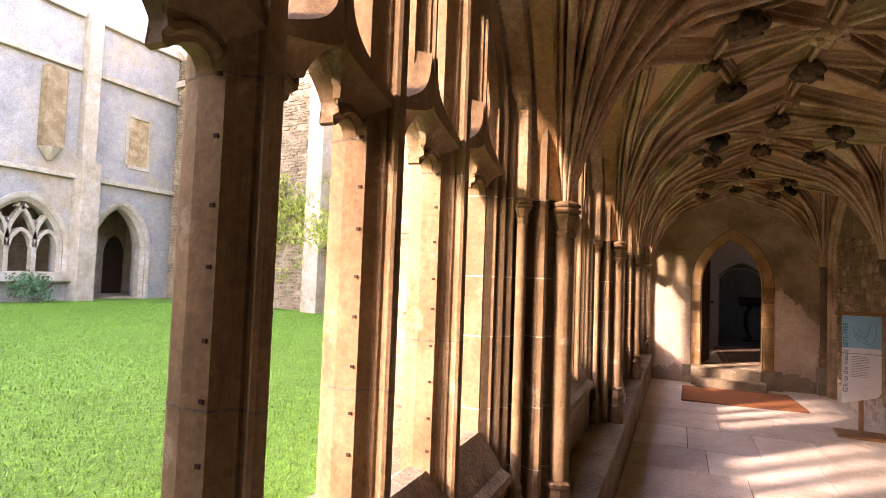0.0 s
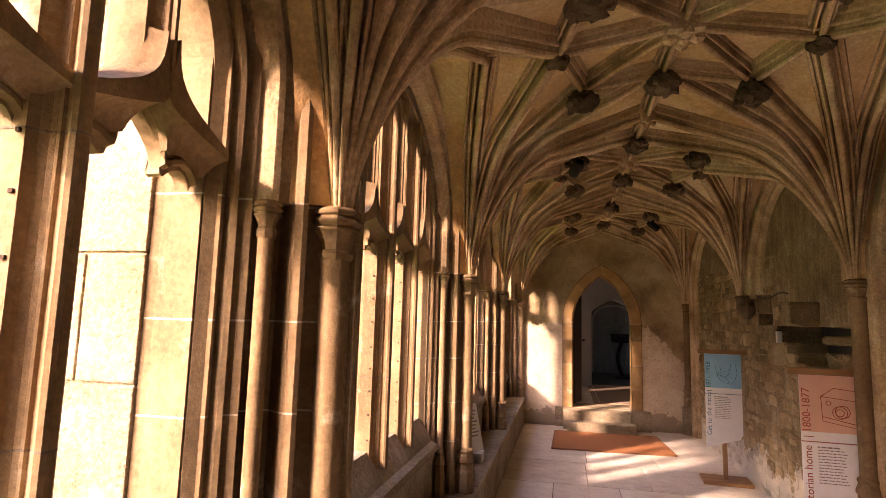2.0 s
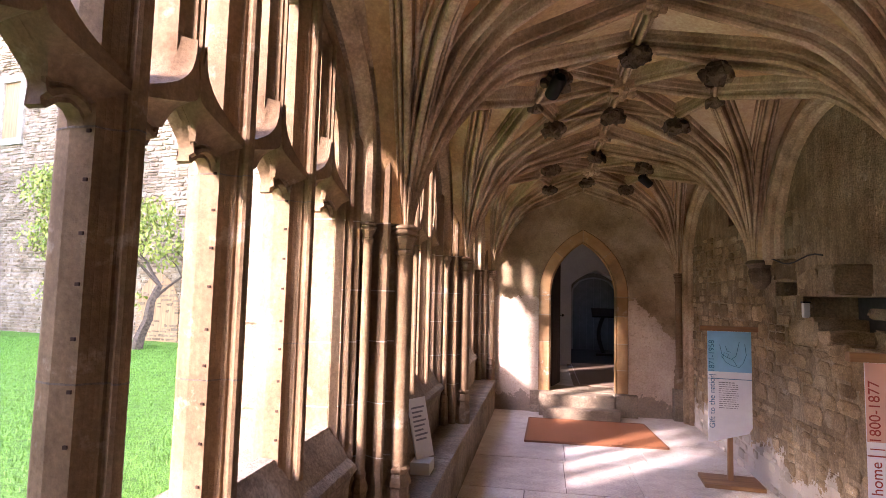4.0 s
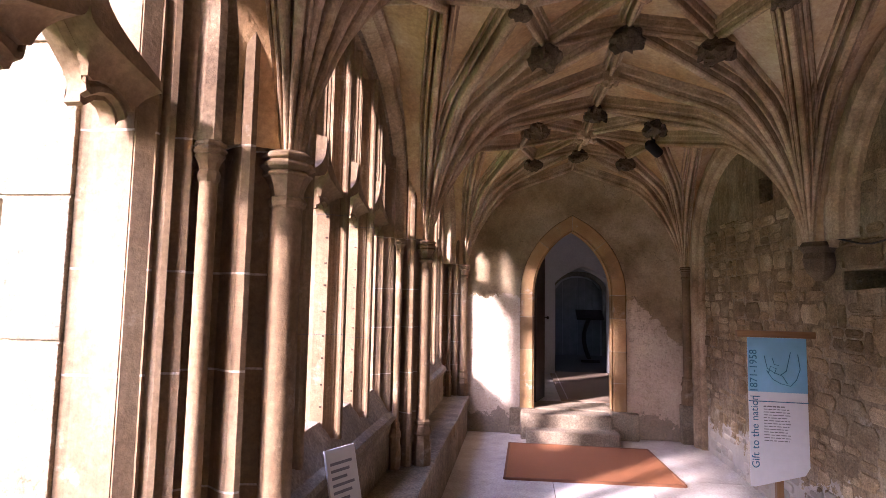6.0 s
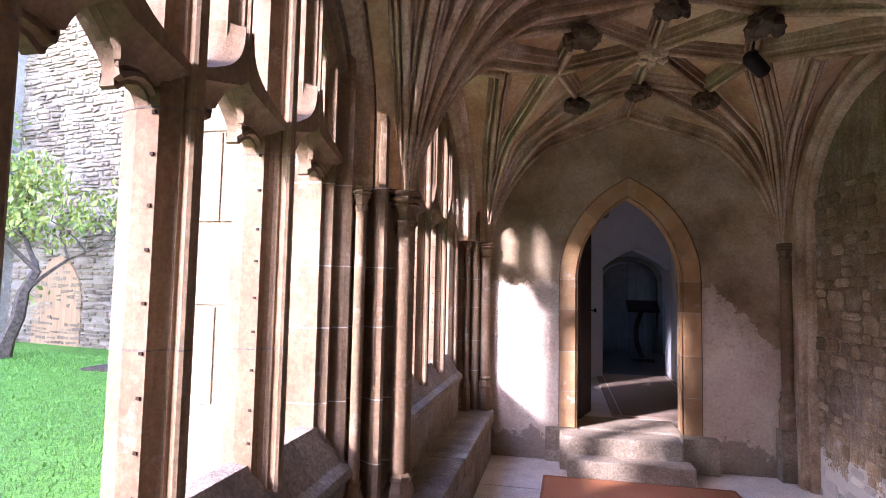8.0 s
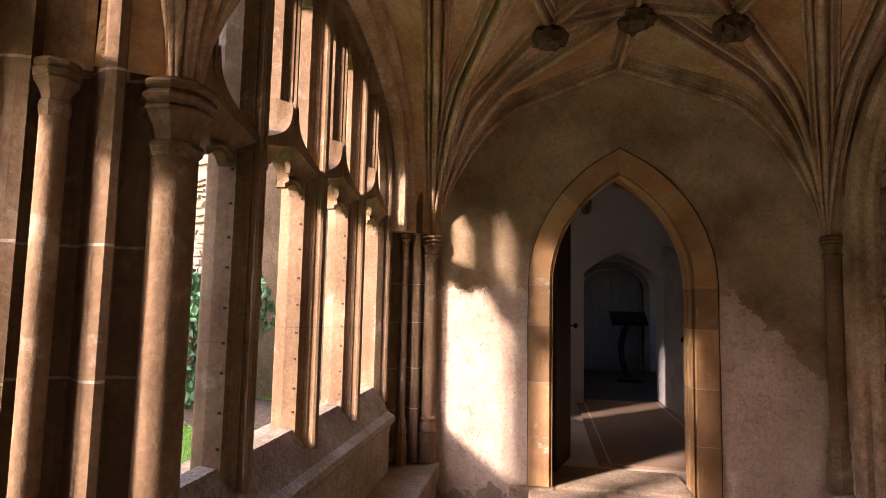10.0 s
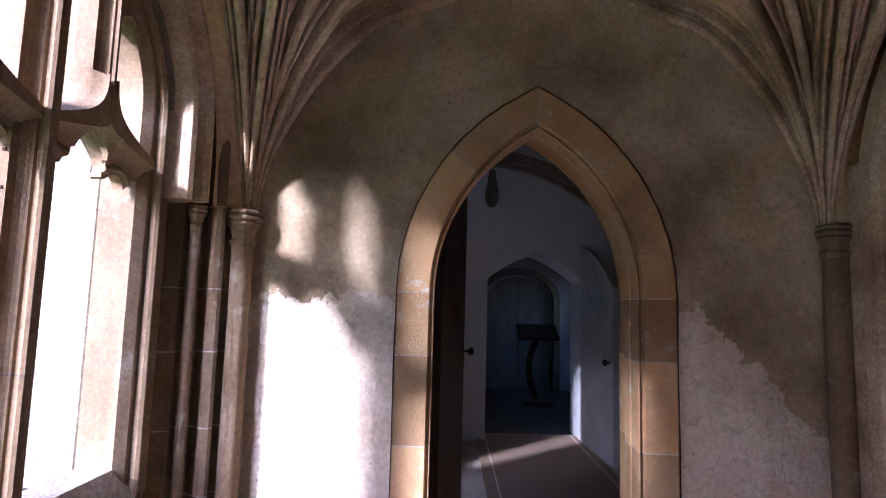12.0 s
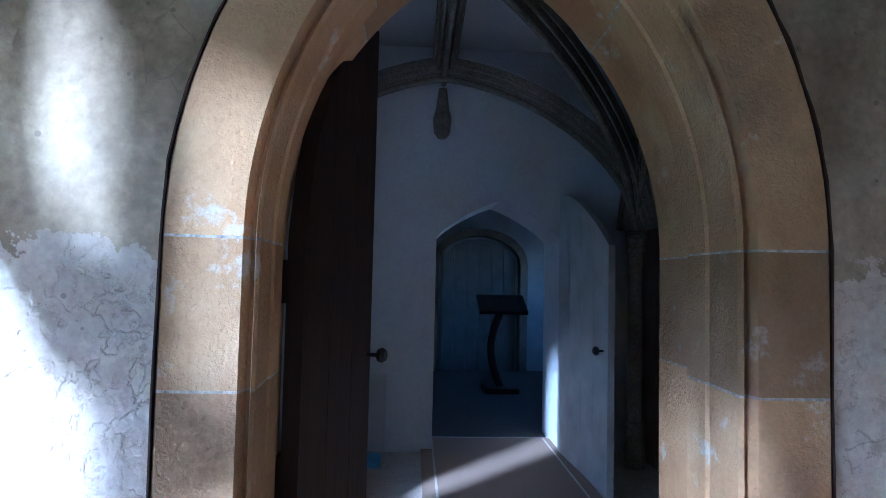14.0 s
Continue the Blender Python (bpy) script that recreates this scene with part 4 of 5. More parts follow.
# its ribs, from a springer in the far corner
for S, E in (((2.72, 13.3, 1.9), (1.35, 12.1, 3.1)), ((2.72, 13.3, 1.9), (1.35, 13.35, 2.95)), ((2.72, 13.3, 1.9), (2.75, 12.1, 2.95)), ((0.0, 13.45, 1.9), (1.35, 12.1, 3.1)), ((0.0, 13.45, 1.9), (1.35, 13.35, 2.95)), ((2.72, 11.0, 1.9), (1.35, 12.1, 3.1)), ((0.0, 11.0, 1.9), (1.35, 12.1, 3.1))):
    path = [Vector(S).lerp(Vector(E), s) * 1.0 for s in np.linspace(0, 1, 14)]
    path = [(p.x, p.y, S[2] + (E[2] - S[2]) * rise(s, 1.7)) for p, s in zip(path, np.linspace(0, 1, 14))]
    part("rib", sweep(path, RIB), GREYRIB, lc)
rib_a, rib_b = (1.35, 12.1, 3.1), (1.35, 13.45, 2.95)
part("rib", sweep([Vector(rib_a).lerp(Vector(rib_b), s) for s in (0, 0.5, 1)], RIB), GREYRIB, lc)
lresp = thing("respond", "grey stone wall shaft in the lobby corner", "wall shaft", kind="structure")
shaft(lresp, "main_shaft", 2.72, 13.3, 0.05, LOB, 1.92, 0.075, 0.12, 0.07, GREYRIB)
bm = turned(1.35, 13.5, [(0.03, 2.58), (0.06, 2.62), (0.07, 2.72), (0.05, 2.8), (0.03, 2.95)], 9)
tagged(part("corbel", bm, GREYRIB), "small carved stone corbel on the lobby wall", "corbel", kind="structure")

# white plank door standing open by the inner doorway
d2 = thing("door_2", "pale grey painted plank door standing open in the lobby", "door", kind="structure", at=(2.27, 13.58, 0))
d2.rotation_euler = (0, 0, radians(-86))
for i in range(4):
    u0, u1 = i * 0.225, (i + 1) * 0.225

    def top2(u):
        return 2.2 - 0.42 * (u / 0.9) ** 1.7
    part("plank", prism([(u0 + 0.002, LOB + 0.02), (u1 - 0.002, LOB + 0.02), (u1 - 0.002, top2(u1)), ((u0 + u1) / 2, top2((u0 + u1) / 2)), (u0 + 0.002, top2(u0))], -0.02, 0.02, "y"), PAINTED, d2)
bm = turned(0, 0, [(0.008, 0), (0.008, 0.03), (0.024, 0.035), (0.028, 0.05), (0.018, 0.062)], 12)
bmesh.ops.transform(bm, matrix=pose(0.83, -0.02, 1.15, 90), verts=bm.verts)
part("knob", bm, IRON, d2, "round black door knob", True)

# dim room beyond; its dimness is also put into the surface colours
rm = bmesh.new()
box(-0.2, 17.2, 0, 4.4, 17.4, 3.4, rm), box(-0.4, LB + 0.55, 0, -0.2, 17.4, 3.4, rm), box(4.4, LB + 0.55, 0, 4.6, 15.6, 3.4, rm), box(4.4, 16.1, 0, 4.6, 17.4, 3.4, rm), box(4.4, 15.6, 0, 4.6, 16.1, 1.5, rm), box(4.4, 15.6, 2.1, 4.6, 16.1, 3.4, rm), box(3.302, LB + 0.3, 0, 4.6, LB + 0.548, 3.4, rm)
tagged(part("wall_inner_room", rm, DIMWALL), "white walls of the inner room, greyed for its dimness", "wall", kind="structure")
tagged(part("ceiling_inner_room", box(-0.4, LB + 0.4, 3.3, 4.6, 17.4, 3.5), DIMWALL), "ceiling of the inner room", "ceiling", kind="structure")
# floor coloured near black: the dimness of the room is in the colour
tagged(part("floor_inner_room", box(-0.4, LB + 0.4, 0, 4.6, 17.4, LOB - 0.004), SHADE_DARK), "stone floor of the inner room, coloured dark for its dimness", "floor", kind="structure")
d3 = thing("door_3", "closed grey plank door with an arched head", "door", kind="structure")
for i in range(6):
    x0, x1 = 1.55 + i * 0.17, 1.55 + (i + 1) * 0.17
    t0, t1 = [1.75 + 0.35 * math.sqrt(max(0, 1 - ((x - 2.06) / 0.52) ** 2)) for x in (x0, x1)]
    part("plank", prism([(x0 + 0.004, LOB), (x1 - 0.004, LOB), (x1 - 0.004, t1), (x0 + 0.004, t0)], 17.14, 17.19, "y"), DIM_DOOR, d3)
frame_pts = [(2.06 + 0.56 * math.cos(a), 1.75 + 0.39 * math.sin(a)) for a in np.linspace(math.pi, 0, 15)]
part("door_frame", frame_sweep([(1.5, LOB)] + frame_pts + [(2.62, LOB)], [(0, 17.05), (0.1, 17.05), (0.1, 17.2), (0, 17.2)], plane="xz"), GREYRIB, d3)

lect = thing("lectern", "dark wooden lectern with a sloping top", "lectern")
part("foot", box(1.98, 15.62, LOB - 0.004, 2.36, 15.98, LOB + 0.055, None, 0.015), OAK_DARK, lect)
stem = [(2.17 - 0.11 * math.sin(3.3 * q), 15.8, LOB + 0.05 + q * (1.2 - LOB)) for q in np.linspace(0, 1, 12)]
part("stem", sweep(stem, [(0.045 * math.cos(a), 0.035 * math.sin(a)) for a in np.linspace(0, 5.5, 8)], (0, 1, 0)), OAK_DARK, lect, smooth=True)
bm = box(-0.27, -0.2, -0.02, 0.27, 0.2, 0.02)
bmesh.ops.transform(bm, matrix=pose(2.17, 15.8, 1.27, 25), verts=bm.verts)
part("desk", bm, OAK_DARK, lect)

# clear box for leaflets beside the open leaf
gl = bpy.data.materials.new("clear_acrylic")
gl.use_nodes = True
gt = gl.node_tree
gm, gtr, ggl = gt.nodes.new("ShaderNodeMixShader"), gt.nodes.new("ShaderNodeBsdfTransparent"), gt.nodes.new("ShaderNodeBsdfGlossy")
ggl.inputs["Roughness"].default_value = 0.05
gm.inputs[0].default_value = 0.07
gt.links.new(gtr.outputs[0], gm.inputs[1]), gt.links.new(ggl.outputs[0], gm.inputs[2])
gt.links.new(gm.outputs[0], gt.nodes["Material Output"].inputs[0])
dbx = thing("donation_box", "tall clear acrylic donation box by the door", "box")
for a in ((0.80, 13.2, 1.0, 13.206), (0.80, 13.394, 1.0, 13.4), (0.80, 13.206, 0.806, 13.394), (0.994, 13.206, 1.0, 13.394)):
    part("panel", box(a[0], a[1], LOB, a[2], a[3], 0.88), gl, dbx)
part("lid", box(0.795, 13.195, 0.88, 1.005, 13.405, 0.89), gl, dbx)
part("notes", box(0.82, 13.22, LOB - 0.006, 0.98, 13.38, LOB + 0.05, None, 0.01), PANEL_B, dbx, "folded paper notes")

# ---------------------------------------------------------------- loose things in the walk
mat_ob = tagged(part("doormat", prism([(0.60, 8.72), (2.13, 8.80), (2.06, 9.95), (0.62, 9.93)], 0.0, 0.018), COIR), "large brown coir mat before the steps", "doormat")
for p, q in (((0.60, 8.72), (2.13, 8.80)), ((2.13, 8.80), (2.06, 9.95)), ((2.06, 9.95), (0.62, 9.93)), ((0.62, 9.93), (0.60, 8.72))):
    part("bound_edge", sweep([(*p, 0.012), (*q, 0.012)], [(-0.012, -0.012), (0.012, -0.012), (0.01, 0.009), (-0.01, 0.009)]), COIR_EDGE, mat_ob, "darker stitched edge")


def text(name, words, size, material, parent, m):
    cu = bpy.data.curves.new(name, "FONT")
    cu.body, cu.size, cu.extrude = words, size, 0.0006
    ob = bpy.data.objects.new(name, cu)
    scene.collection.objects.link(ob)
    bpy.context.view_layer.update()
    me = bpy.data.meshes.new_from_object(ob.evaluated_get(bpy.context.evaluated_depsgraph_get()))
    bpy.data.objects.remove(ob)
    me.transform(m)
    me.materials.clear()
    me.materials.append(material)
    o2 = new(name, me)
    o2.parent = parent
    return o2


def sign(at, turn, w, hgt, tint, ink, title, years, sketch, label):
    s = thing("sign_stand", label, "sign", "information signs", at=(at[0], at[1], 0))
    s.rotation_euler = (0, 0, radians(turn))
    part("foot", box(-0.24, -0.17, 0.0, 0.24, 0.17, 0.035, None, 0.006), OAK_X, s, "oak base board")
    part("post", box(-0.022, -0.012, 0.035, 0.022, 0.028, 1.36, None, 0.003), OAK, s, "oak post")
    part("rail", box(-w / 2 - 0.06, -0.022, 1.34, w / 2 + 0.06, 0.03, 1.385, None, 0.004), OAK_X, s, "oak top rail")
    zt = 1.34
    part("panel", prism([(-w / 2, zt), (w / 2, zt), (w / 2, zt - hgt + 0.14), (w / 2 - 0.03, zt - hgt + 0.09), (-w / 2 + 0.03, zt - hgt), (-w / 2, zt - hgt)], -0.018, -0.013, "y"), PANEL_W, s, "white printed panel")
    part("tint", box(-w / 2, -0.0215, zt - 0.36, w / 2, -0.0185, zt - 0.001), tint, s, "tinted picture field")
    part("rule", box(-w / 2, -0.024, zt - 0.425, w / 2, -0.0185, zt - 0.42), ink, s)
    up = pose(0, 0, 0, 0, 0, 0) @ Matrix(((0, -1, 0, -w / 2 + 0.055), (0, 0, -1, -0.0222), (1, 0, 0, 0), (0, 0, 0, 1)))
    for name, words, z in (("title", title, zt - 0.86), ("years", years, zt - 0.40)):
        for word in words.split():
            ob = text(name, word, 0.066, ink, s, Matrix.Translation((0, 0, z)) @ up)
            z = max(v.co.z for v in ob.data.vertices) + 0.022
    rn = random.Random(len(title))
    bm = bmesh.new()
    for i in range(13):
        z = zt - 0.455 - i * 0.0185
        t = 0.0042 if i < 1 else 0.0026
        x = -w / 2 + 0.09
        end = x + (0.17 * rn.uniform(0.82, 1) if i else 0.13)
        while x < end:
            word = min(rn.uniform(0.012, 0.036), end - x)
            box(x, -0.0205, z - t, x + word, -0.0185, z + t, bm)
            x += word + 0.006
    part("lines_of_print", bm, INK_K, s)
    for pts in sketch:
        path = [(-w / 2 + 0.09 + u * (w - 0.12), -0.0225, zt - 0.33 + v * 0.28) for u, v in pts]
        part("sketch_line", sweep(path, [(-0.0022, -0.001), (0.0022, -0.001), (0.0022, 0.001), (-0.0022, 0.001)], (0, 1, 0)), ink, s)
    return s


curls = [[(0.05, 0.75), (0.12, 0.45), (0.3, 0.35), (0.5, 0.28), (0.62, 0.1)], [(0.1, 0.4), (0.25, 0.2), (0.45, 0.1), (0.7, 0.05), (0.85, 0.2), (0.95, 0.45), (0.9, 0.8)],
         [(0.45, 0.3), (0.6, 0.4), (0.72, 0.85)], [(0.15, 0.35), (0.2, 0.5), (0.35, 0.45), (0.3, 0.33)], [(0.25, 0.7), (0.3, 0.55), (0.42, 0.52)]]
ring = [(0.45 + 0.14 * math.cos(a), 0.35 + 0.14 * math.sin(a)) for a in np.linspace(0, 6.28, 15)]
ring2 = [(0.45 + 0.08 * math.cos(a), 0.35 + 0.08 * math.sin(a)) for a in np.linspace(0, 6.28, 13)]
cube = [[(0.1, 0.7), (0.12, 0.15), (0.75, 0.02), (0.78, 0.62), (0.1, 0.7)], [(0.1, 0.7), (0.35, 0.9), (0.98, 0.82), (0.78, 0.62)], [(0.98, 0.82), (0.96, 0.25), (0.75, 0.02)], [(0.12, 0.25), (0.75, 0.1)], ring, ring2, [(u + 0.05, v + 0.02) for u, v in ring], [(0.24 + 0.05 * math.cos(a), 0.56 + 0.05 * math.sin(a)) for a in np.linspace(0, 6.28, 9)]]
sign((2.43, 7.74), -4, 0.36, 0.98, PANEL_B, INK_B, "Gift to the nation", "| 1871-1958", curls, "blue and white information sign on an oak stand")
sign((2.47, 5.22), -4, 0.42, 1.05, PANEL_R, INK_R, "Victorian home", "| 1800-1877", cube, "salmon and white information sign on an oak stand")

# a leaning notice on a white block, on the bench
nb = thing("notice_board", "cream notice leaning on a small white block", "notice")
part("block", box(-0.07, 5.98, 0.42, 0.06, 6.14, 0.5, None, 0.004), CARD, nb, "white block")
bm = box(-0.09, -0.006, 0.0, 0.09, 0.006, 0.4)
bmesh.ops.transform(bm, matrix=pose(0.0, 6.12, 0.495, -14, 0, 62), verts=bm.verts)
part("card", bm, CARD, nb, "cream printed card")
bm = bmesh.new()
for i in range(8):
    box(-0.07, -0.0085, 0.33 - i * 0.03, 0.06 - (i % 3) * 0.02, -0.0062, 0.342 - i * 0.03, bm)
bmesh.ops.transform(bm, matrix=pose(0.0, 6.12, 0.495, -14, 0, 62), verts=bm.verts)
part("lines_of_print", bm, INK_K, nb)


cable = [(WALL_X - 0.035, 7.75 - 0.11 * k, 1.97 + 0.03 * math.sin(k * 0.8) - 0.004 * k) for k in range(12)]
tagged(part("cable", sweep(cable, [(0.006 * math.cos(a), 0.006 * math.sin(a)) for a in np.linspace(0, 5.2, 6)]), IRON), "black cable clipped along the inner wall", "cable")


def spotlight(at, turn, tilt):
    s = thing("spotlight", "small black spotlight fixed to the vault", "lamp", "spotlights of the vault", at=at)
    s.rotation_euler = (0, 0, radians(turn))
    bm = turned(0, 0, [(0.035, -0.09), (0.045, -0.085), (0.048, 0.06), (0.03, 0.085)], 14)
    bmesh.ops.transform(bm, matrix=pose(0, 0, -0.06, tilt), verts=bm.verts)
    part("housing", bm, IRON, s, smooth=True)
    part("bracket", box(-0.012, -0.012, -0.06, 0.012, 0.012, 0.09), IRON, s)


spotlight((0.85, 5.76, 2.99), 20, 70)
spotlight((1.9, 8.8, 3.0), -50, 65)

# small white sensor left standing on the broken step of the recess
sensor = thing("sensor", "small white plastic sensor standing on the broken wall", "sensor")
part("body", box(2.69, 6.86, 1.502, 2.735, 6.9, 1.61, None, 0.006), CARD, sensor)
part("cap", box(2.686, 6.856, 1.61, 2.739, 6.904, 1.622, None, 0.003), IRON, sensor, "dark cap")

# ---------------------------------------------------------------- garth: ranges, tree, shrubs
# rubble range closing the garth, a few degrees off square
gw = thing("range_rubble", "two-storey rubble stone range across the lawn", "building", kind="structure", at=(-15.3, 13.9, 0))
gw.rotation_euler = (0, 0, radians(-10.5))
part("wall", box(0, 0.008, 0.2, 13.7, 0.6, 9.0), GARTHMORTAR, gw)
rnd = random.Random(9)
rest, count = bmesh.new(), 0
for a, b, c, d in rubble(0.0, 13.65, GARTH, 8.6, 0.04, 0.115, 0.09, 0.32, rnd, 0.96):
    if c - a < 0.05 or (3.2 < (a + c) / 2 < 4.3 and 4.8 < (b + d) / 2 < 6.6):
        continue
    g = 0.005
    y = -rnd.uniform(0.0, 0.03)
    close = a > 8.5 and d < 3.6 and count < 290
    bm = bmesh.new() if close else rest
    vs = [bm.verts.new(p) for p in ((a + g, 0.05, b + g), (c - g, 0.05, b + g), (c - g, 0.05, d - g), (a + g, 0.05, d - g))]
    k = [rnd.uniform(0.002, 0.05) * min(1, (d - b) / 0.12) for _ in range(8)]
    fr = [bm.verts.new(p) for p in ((a + g + k[0], y, b + g + k[1]), (c - g - k[2], y, b + g + k[3]), (c - g - k[4], y, d - g - k[5]), (a + g + k[6], y, d - g - k[7]))]
    bm.faces.new(fr)
    for i in range(4):
        bm.faces.new((vs[i], vs[(i + 1) % 4], fr[(i + 1) % 4], fr[i]))
    if close:
        count += 1
        part("stone", bm, GARTHSTONE, gw)
ob = part("stones", rest, GARTHSTONE, gw)
ob["kind"] = "stuff"
for x in (1.25, 7.0):
    part("buttress", box(x, -0.5, 0.2, x + 0.55, 0.05, 7.4, None, 0.02), DRESSED, gw)
w_ = part("window_frame", frame_sweep([(3.5, 5.0), (3.5, 6.35), (4.1, 6.35), (4.1, 5.0), (3.5, 5.0)], [(0, 0.2), (0, -0.05), (0.16, -0.05), (0.16, 0.2)], plane="xz"), DRESSED, gw)
part("window_panel", box(3.5, 0.0, 5.0, 4.1, 0.03, 6.35), WOODEN_DOOR, gw, "boarded opening")
part("doorway", prism(arch(8.7, 0.55, 1.2, 1.9, 8, foot=GARTH), -0.012, 0.02, "y"), WOODEN_DOOR, gw, "brown wooden door")
part("string_course", box(0, -0.12, 7.65, 13.7, 0.05, 7.85), DRESSED, gw)

# return of the range beside the last window
tagged(part("wall_return", box(-1.36, 10.97, 0.3, -0.97, 12.6, 6.0, None, 0.02), GARTHMORTAR), "shaded ochre rubble return wall beside the last window", "wall", kind="structure")

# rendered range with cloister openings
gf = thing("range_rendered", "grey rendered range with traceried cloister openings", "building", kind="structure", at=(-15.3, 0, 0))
fx = bmesh.new()
FA = [(12.12, 0.88, 2.1, 3.42, "door"), (9.36, 1.02, 2.1, 3.3, "win"), (5.5, 1.2, 2.15, 3.35, "win"), (1.9, 1.2, 2.15, 3.35, "win")]
edges = [14.0]
ycur = 14.0
for c, h, zs, zt, kind in FA:
    box(-0.6, c + h, 0.2, 0, ycur, 8.7, fx)
    o = arch(c, h, zs, zt, 8)
    for p, q in zip(o, o[1:]):
        if q[0] - p[0] > 1e-6:
            prism([p, q, (q[0], 8.7), (p[0], 8.7)], -0.6, 0, "x", fx)
    if kind == "win":
        box(-0.6, c - h, 0.2, 0, c + h, 1.3, fx)
    ycur = c - h
box(-0.6, -16, 0.2, 0, ycur, 8.7, fx)
part("wall", fx, RENDERED, gf)
for c, h, zs, zt, kind in FA:
    for k, prof in enumerate(([(0, -0.3), (0, 0.0), (0.05, 0.03), (0.14, 0.05), (0.16, 0.0), (0.16, -0.3)], [(-0.1, -0.35), (-0.1, -0.12), (-0.04, -0.06), (0.0, -0.02), (0.0, -0.35)])):
        part("arch_moulding", frame_sweep(arch(c, h, zs, zt, 12, foot=GARTH if kind == "door" else 1.3), prof), DRESSED, gf)
    if kind == "win":
        for y in (c - h / 3, c + h / 3):
            part("mullion", box(-0.3, y - 0.06, 1.2, -0.12, y + 0.06, 2.3), DRESSED, gf)
        for i in range(3):
            y = c - h + (i + 0.5) * 2 * h / 3
            part("tracery", frame_sweep(arch(y, h / 3, 2.0, 2.5, 6), [(-0.09, -0.3), (-0.09, -0.12), (0.0, -0.12), (0.0, -0.3)]), DRESSED, gf)
        for m, e in ((-1, -1), (-1, 1), (1, -1), (1, 1)):
            # each mullion forks into two curved bars that run up to the arch
            p0, p1, p2 = Vector((c + m * h / 3, 2.2)), Vector((c + m * h / 3, 2.62)), Vector((c + m * h / 3 + e * h * 0.36, 2.98 if m == e else 3.06))
            bar = [p0 * (1 - q) ** 2 + p1 * 2 * q * (1 - q) + p2 * q * q for q in np.linspace(0, 1, 8)]
            bar = bar if e > 0 else bar[::-1]
            part("tracery_bar", frame_sweep([tuple(b) for b in bar], [(-0.045, -0.3), (-0.045, -0.12), (0.045, -0.12), (0.045, -0.3)]), DRESSED, gf)
        for y, z, r in ((c, 2.98, 0.15), (c - 0.36 * h, 2.62, 0.1), (c + 0.36 * h, 2.62, 0.1)):
            for k in range(4):
                # cusps that make a four-leaved eye
                a = 0.785 + 1.5708 * k
                part("cusp", prism([(y + r * 1.35 * math.cos(a - 0.5), z + r * 1.35 * math.sin(a - 0.5)), (y + r * 1.35 * math.cos(a + 0.5), z + r * 1.35 * math.sin(a + 0.5)), (y + r * 0.5 * math.cos(a), z + r * 0.5 * math.sin(a))], -0.28, -0.16, "x"), DRESSED, gf)
        part("sill", box(-0.3, c - h - 0.3, 1.08, 0.25, c + h + 0.3, 1.34, None, 0.03), DRESSED, gf)
for y in (10.78, 7.3, 3.7):
    part("buttress", box(-0.1, y - 0.27, 0.2, 0.45, y + 0.27, 4.5, None, 0.02), DRESSED, gf)
    part("buttress", box(-0.1, y - 0.2, 4.5, 0.28, y + 0.2, 8.8, None, 0.02), DRESSED, gf)
for z in (3.98, 7.05, 8.62):
    for a, b in ((11.07, 14.0), (7.6, 10.5), (4.0, 7.02), (-16, 3.42)):
        part("string_course", box(-0.05, a, z, 0.16, b, z + 0.14, None, 0.02), DRESSED, gf)
part("passage_wall", box(-2.8, -16, 0.2, -2.5, 17, 4.2), GARTHMORTAR, gf)
part("passage_roof", box(-2.8, -16, 3.9, -0.3, 17, 4.2), DRESSED, gf)
part("passage_floor", box(-2.6, -16, 0.3, -0.3, 17, GARTH + 0.06), BENCHSTONE, gf)
part("passage_end", box(-2.8, 14.2, 0.2, -0.6, 14.5, 4.2), GARTHMORTAR, gf)
part("passage_door", prism(arch(13.75, 0.35, 2.0, 2.6, 8, foot=GARTH), -2.5, -2.44, "x"), OAK_DARK, gf, "dark door in the passage")
part("parapet", box(-0.5, 7.6, 8.7, 0.02, 14, 8.95), DRESSED, gf)
# out of view: a taller block added to throw shade over the lawn
part("lawn_shade_block", box(-7, -16, 8.7, -0.1, 7.4, 11.3), RENDERED, gf, "unseen block added to shade the lawn")
up = part("upper_window", frame_sweep([(12.15, 4.7), (12.15, 6.2), (12.85, 6.2), (12.85, 4.7), (12.15, 4.7)], [(0, -0.1), (0, 0.05), (0.1, 0.05), (0.1, -0.1)]), DRESSED, gf)
part("blocked_panel", box(-0.02, 12.15, 4.7, 0.006, 12.85, 6.2), RUBBLE, gf, "blocked with rubble")
part("oriel_shaft", box(-0.02, 9.5, 4.7, 0.3, 10.05, 6.9, None, 0.04), RUBBLE, gf, "worn brown stone shaft")
part("oriel_corbel", turned(0.1, 9.78, [(0.05, 4.35), (0.2, 4.55), (0.3, 4.7)], 10), DRESSED, gf)
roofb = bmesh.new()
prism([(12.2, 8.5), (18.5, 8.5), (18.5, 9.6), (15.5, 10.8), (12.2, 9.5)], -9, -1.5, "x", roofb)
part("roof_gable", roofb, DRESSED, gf)


